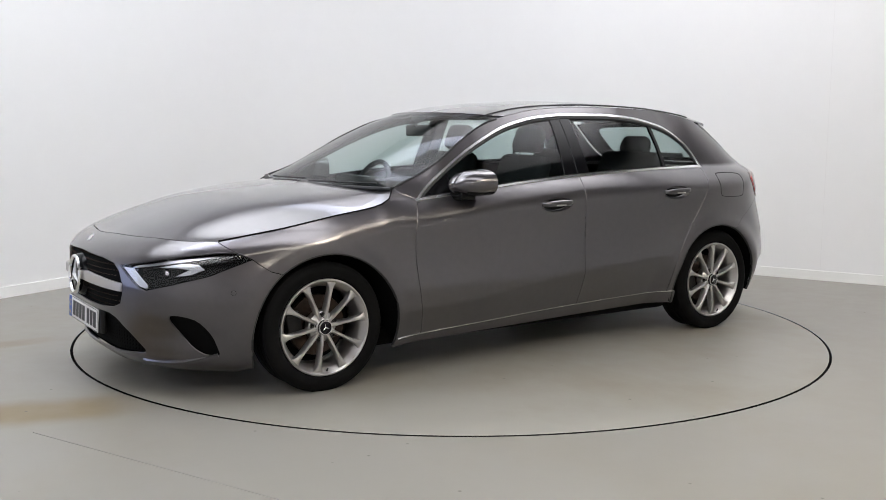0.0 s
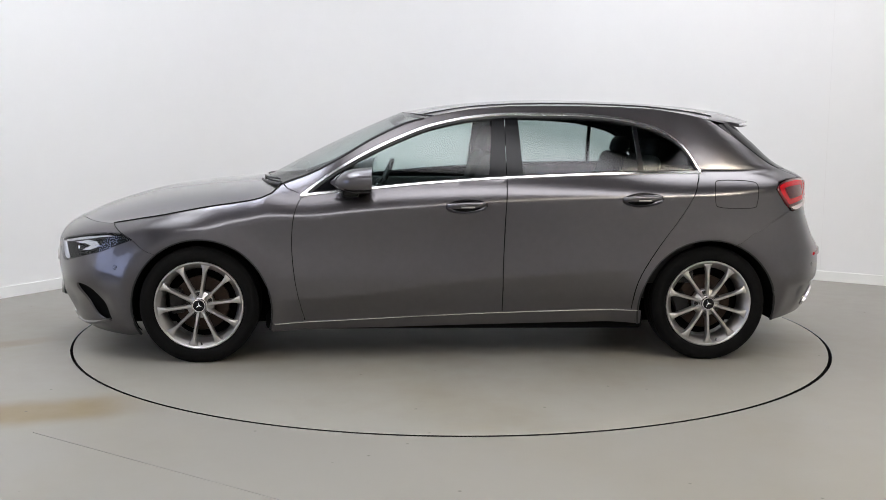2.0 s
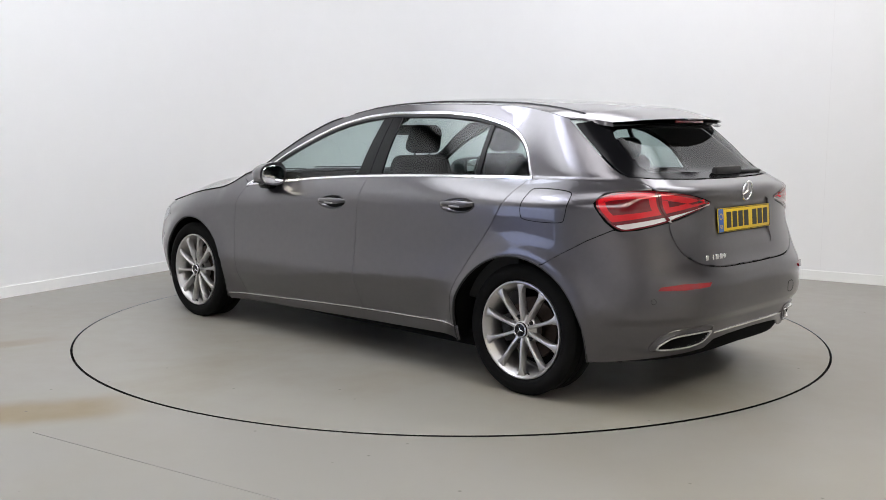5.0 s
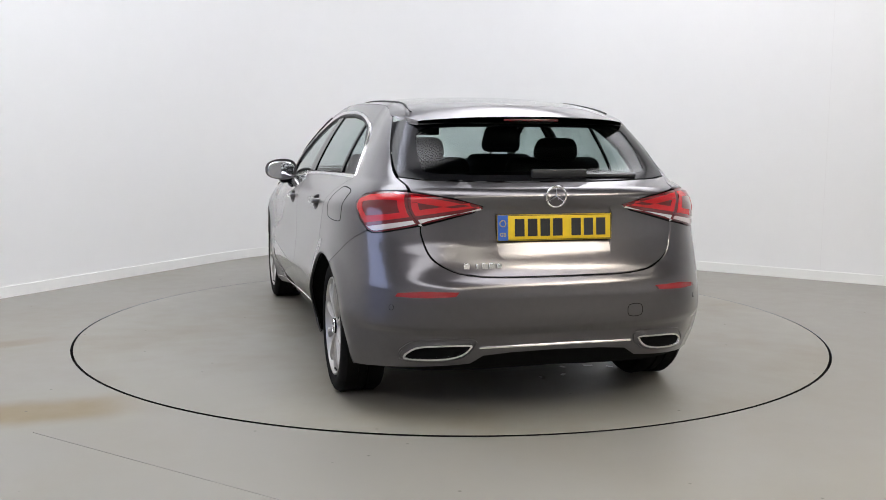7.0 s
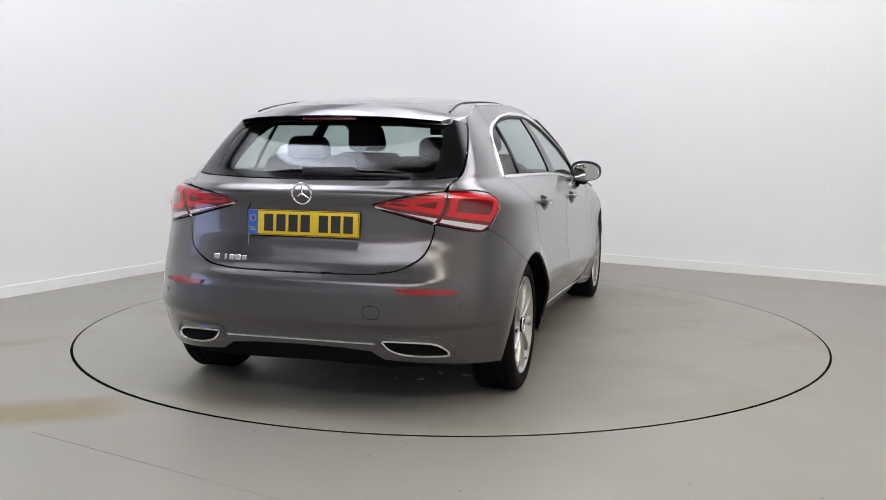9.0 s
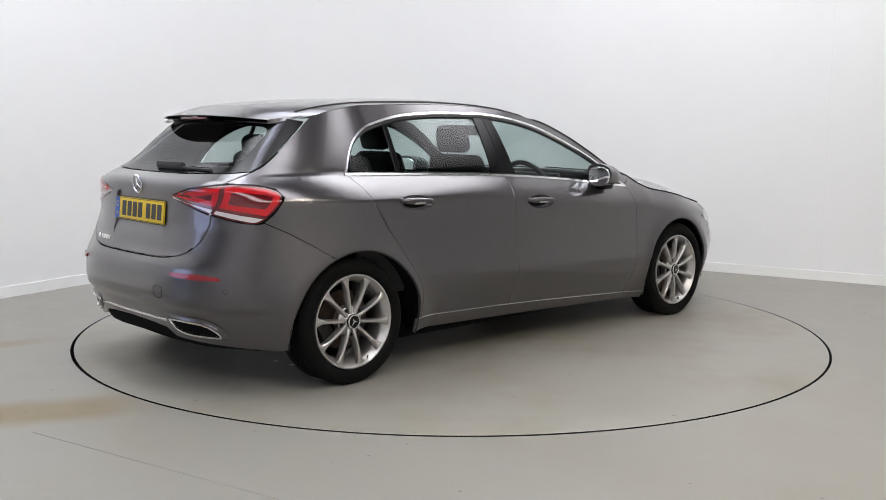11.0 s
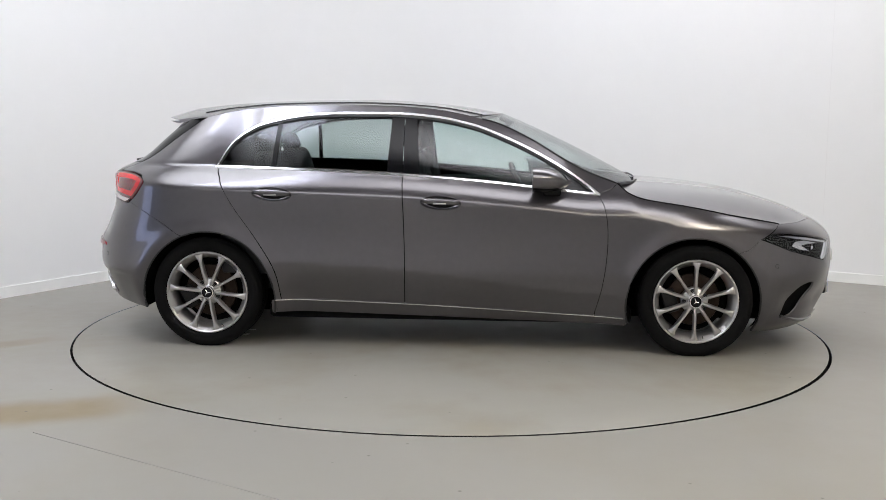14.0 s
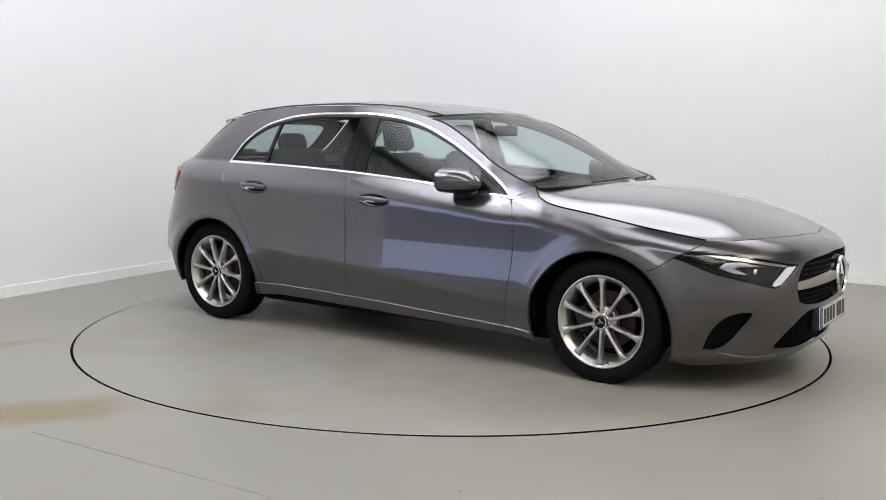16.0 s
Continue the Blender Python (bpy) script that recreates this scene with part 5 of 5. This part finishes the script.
    # shark fin and roof lines
    for sgn in (1, -1):
        line = [roof_point(u, 0.5 + sgn * 0.43) + Vector((0, 0, 0.001)) for u in (i / 20 for i in range(21))]
        part("roof_channel", tube(line, 0.005, 6), BLACK, car, "black roof joint")
    # wings, wheels and underside
    for sgn in (1, -1):
        wing_mirror(car, sgn)
        for (cx, cz, r) in (FRONT_ARCH, REAR_ARCH):
            bm = bmesh.new()
            prev, inner = None, []
            for i in range(25):
                a = radians(-10 + 200 * i / 24)
                q = [bm.verts.new((cx + (r + 0.012) * math.cos(a), sgn * y, cz + (r + 0.012) * math.sin(a))) for y in (0.45, body(cx + (r + 0.012) * math.cos(a), max(0.25, cz + (r + 0.012) * math.sin(a))).y - 0.012)]
                if prev:
                    bm.faces.new((prev[0], prev[1], q[1], q[0]))
                prev = q
                inner.append(q[0])
            bm.faces.new(inner)
            part("wheel_arch_liner", bm, GAPDARK, car, "black wheel arch liner")
            part("arch_lip", tube([Vector((body(s, z).x, sgn * (body(s, z).y - 0.006), z)) for s, z in (FA if cx > 0 else RA)], 0.007, 6), BLACK, car, "dark edge of the wheel arch")
    for x, y, z, turn in ((HALF, 0.858, 0.306, 8), (-HALF, 0.848, 0.309, 20)):
        wheel(car, x, y, z, True, turn)
        wheel(car, x, -y, z, False, turn + 10)
    part("underbody", merge(block((3.6, 1.04, 0.13), (0.08, 0, 0.215), 0.03), block((2.06, 1.5, 0.09), (0, 0, 0.200), 0.02)), GAPDARK, car, "dark underside")
    part("exhaust_box", block((0.35, 0.62, 0.12), (-1.70, 0.0, 0.27), 0.04, 3), DARKMETAL, car, "dark exhaust box")
    # cabin
    part("cabin_floor", block((2.4, 1.36, 0.04), (-0.35, 0, 0.33), 0.01), TRIM, car)
    part("dashboard", merge(block((0.46, 1.30, 0.24), (0.80, 0, 0.765), 0.08, 4, None, (0.7, 0.97)), block((0.05, 0.62, 0.12), (0.58, -0.17, 0.90), 0.02)), TRIM, car, "dark dashboard with a wide screen")
    for sgn in (1, -1):
        part("door_lining", block((2.1, 0.05, 0.50), (-0.25, sgn * 0.755, 0.66), 0.02), TRIM, car, "dark door lining")
    wheel_ring = tube([(0.0, 0.185 * math.cos(a), 0.185 * math.sin(a)) for a in (2 * math.pi * k / 36 for k in range(36))], 0.016, 10, True)
    st = part("steering_wheel", merge(wheel_ring, block((0.03, 0.34, 0.04), (0.02, 0, 0.0), 0.01), block((0.05, 0.14, 0.13), (0.02, 0, -0.01), 0.03, 3), block((0.03, 0.04, 0.17), (0.02, 0, -0.09), 0.01)), TRIM, car, "dark three-spoke steering wheel")
    st.matrix_basis = pose(0.42, -0.36, 0.86, 0, -24, 0)
    for y in (0.36, -0.36):
        seat(car, "front_seat", -0.05, y, 0.47, 0.50)
        seat(car, "rear_seat", -0.93, y, 0.48, 0.62, True)
    part("parcel_shelf", block((0.46, 1.15, 0.03), (-1.45, 0, 0.985), 0.01), TRIM, car, "dark parcel shelf")
    part("interior_mirror", merge(block((0.03, 0.24, 0.065), (0.30, 0.0, 1.225), 0.012, 3), tube([(0.31, 0, 1.25), (0.36, 0, 1.29)], 0.012)), BLACK, car, "black rear-view mirror")
    part("sensor_housing", block((0.09, 0.10, 0.035), (0.315, 0, 1.290), 0.014, 3, Matrix.Rotation(radians(25), 4, "Y")), BLACK, car, "black sensor housing behind the windscreen")
    part("headliner", patch(lambda u, v: roof_point(0.02 + 0.96 * u, 0.03 + 0.94 * v) + Vector((0, 0, -0.03)), 12, 10, 0.0), HEADLINER, car, "light grey headliner")
    return car


def half_plane(poly, a, b, keep):
    """The part of an outline on one side of the line from a to b."""
    def sd(p):
        return keep * ((b[0] - a[0]) * (p[1] - a[1]) - (b[1] - a[1]) * (p[0] - a[0]))
    out = []
    for p, q in zip(poly, poly[1:] + poly[:1]):
        d, e = sd(p), sd(q)
        if d >= 0:
            out.append(p)
        if d * e < 0:
            t = d / (d - e)
            out.append((p[0] + (q[0] - p[0]) * t, p[1] + (q[1] - p[1]) * t))
    return out


LAMP_BAND = ((-2.31 - PMID_R, 0.916), (-1.83 - PMID_R, 0.838))
LAMP_DARK = ((-2.31 - PMID_R, 0.932), (-1.83 - PMID_R, 0.876))
CAR = build_car()


def paint_flake(size, turn):
    """A curled scrap of white paint."""
    bm = bmesh.new()
    n = 6
    rows = [[bm.verts.new(((i / n - 0.5) * size, (j - 0.5) * size * 0.55 * (1 - 0.3 * abs(i / n - 0.4)), 0.0012 + 0.10 * size * (i / n - 0.5) ** 2 + 0.0012 * k)) for j in (0, 1)] for k in (0, 1) for i in range(n + 1)]
    low, high = rows[:n + 1], rows[n + 1:]
    for i in range(n):
        bm.faces.new((high[i][0], high[i + 1][0], high[i + 1][1], high[i][1]))
        bm.faces.new((low[i][0], low[i][1], low[i + 1][1], low[i + 1][0]))
        for j in (0, 1):
            bm.faces.new((low[i][j], low[i + 1][j], high[i + 1][j], high[i][j]))
    for i in (0, n):
        bm.faces.new((low[i][0], low[i][1], high[i][1], high[i][0]))
    bmesh.ops.rotate(bm, cent=(0, 0, 0), matrix=Matrix.Rotation(radians(turn), 3, "Z"), verts=bm.verts[:])
    bmesh.ops.recalc_face_normals(bm, faces=bm.faces[:])
    return tagged(finish(bm, "paint_flake", WHITE, smooth=False), "small white scrap of flaked paint on the turntable", "paint flake", "flakes on the turntable")


FLAKE_SPOTS = ((-1.20, -0.276, 0.040, 20), (-1.203, -0.416, 0.050, 75), (-1.35, -0.216, 0.040, 140), (-1.373, -0.089, 0.028, 10), (-1.25, -0.52, 0.035, 50))
FLAKES = [(paint_flake(size, turn), x, y) for x, y, size, turn in FLAKE_SPOTS]


def motions():
    """The turntable turns evenly and carries the car."""
    def row(t):
        return pose(0, 0, 0, 0, 0, TURN0 + TURN * t)
    times = [i * 0.5 for i in range(33)]
    for ob, x, y in FLAKES:
        walk(ob, [(t, row(t) @ pose(x, y, 0)) for t in times])
    walk(TABLE, [(t, row(t)) for t in times])
    walk(CAR, [(t, row(t) @ pose(-AXIS[0], -AXIS[1], 0)) for t in times])


motions()
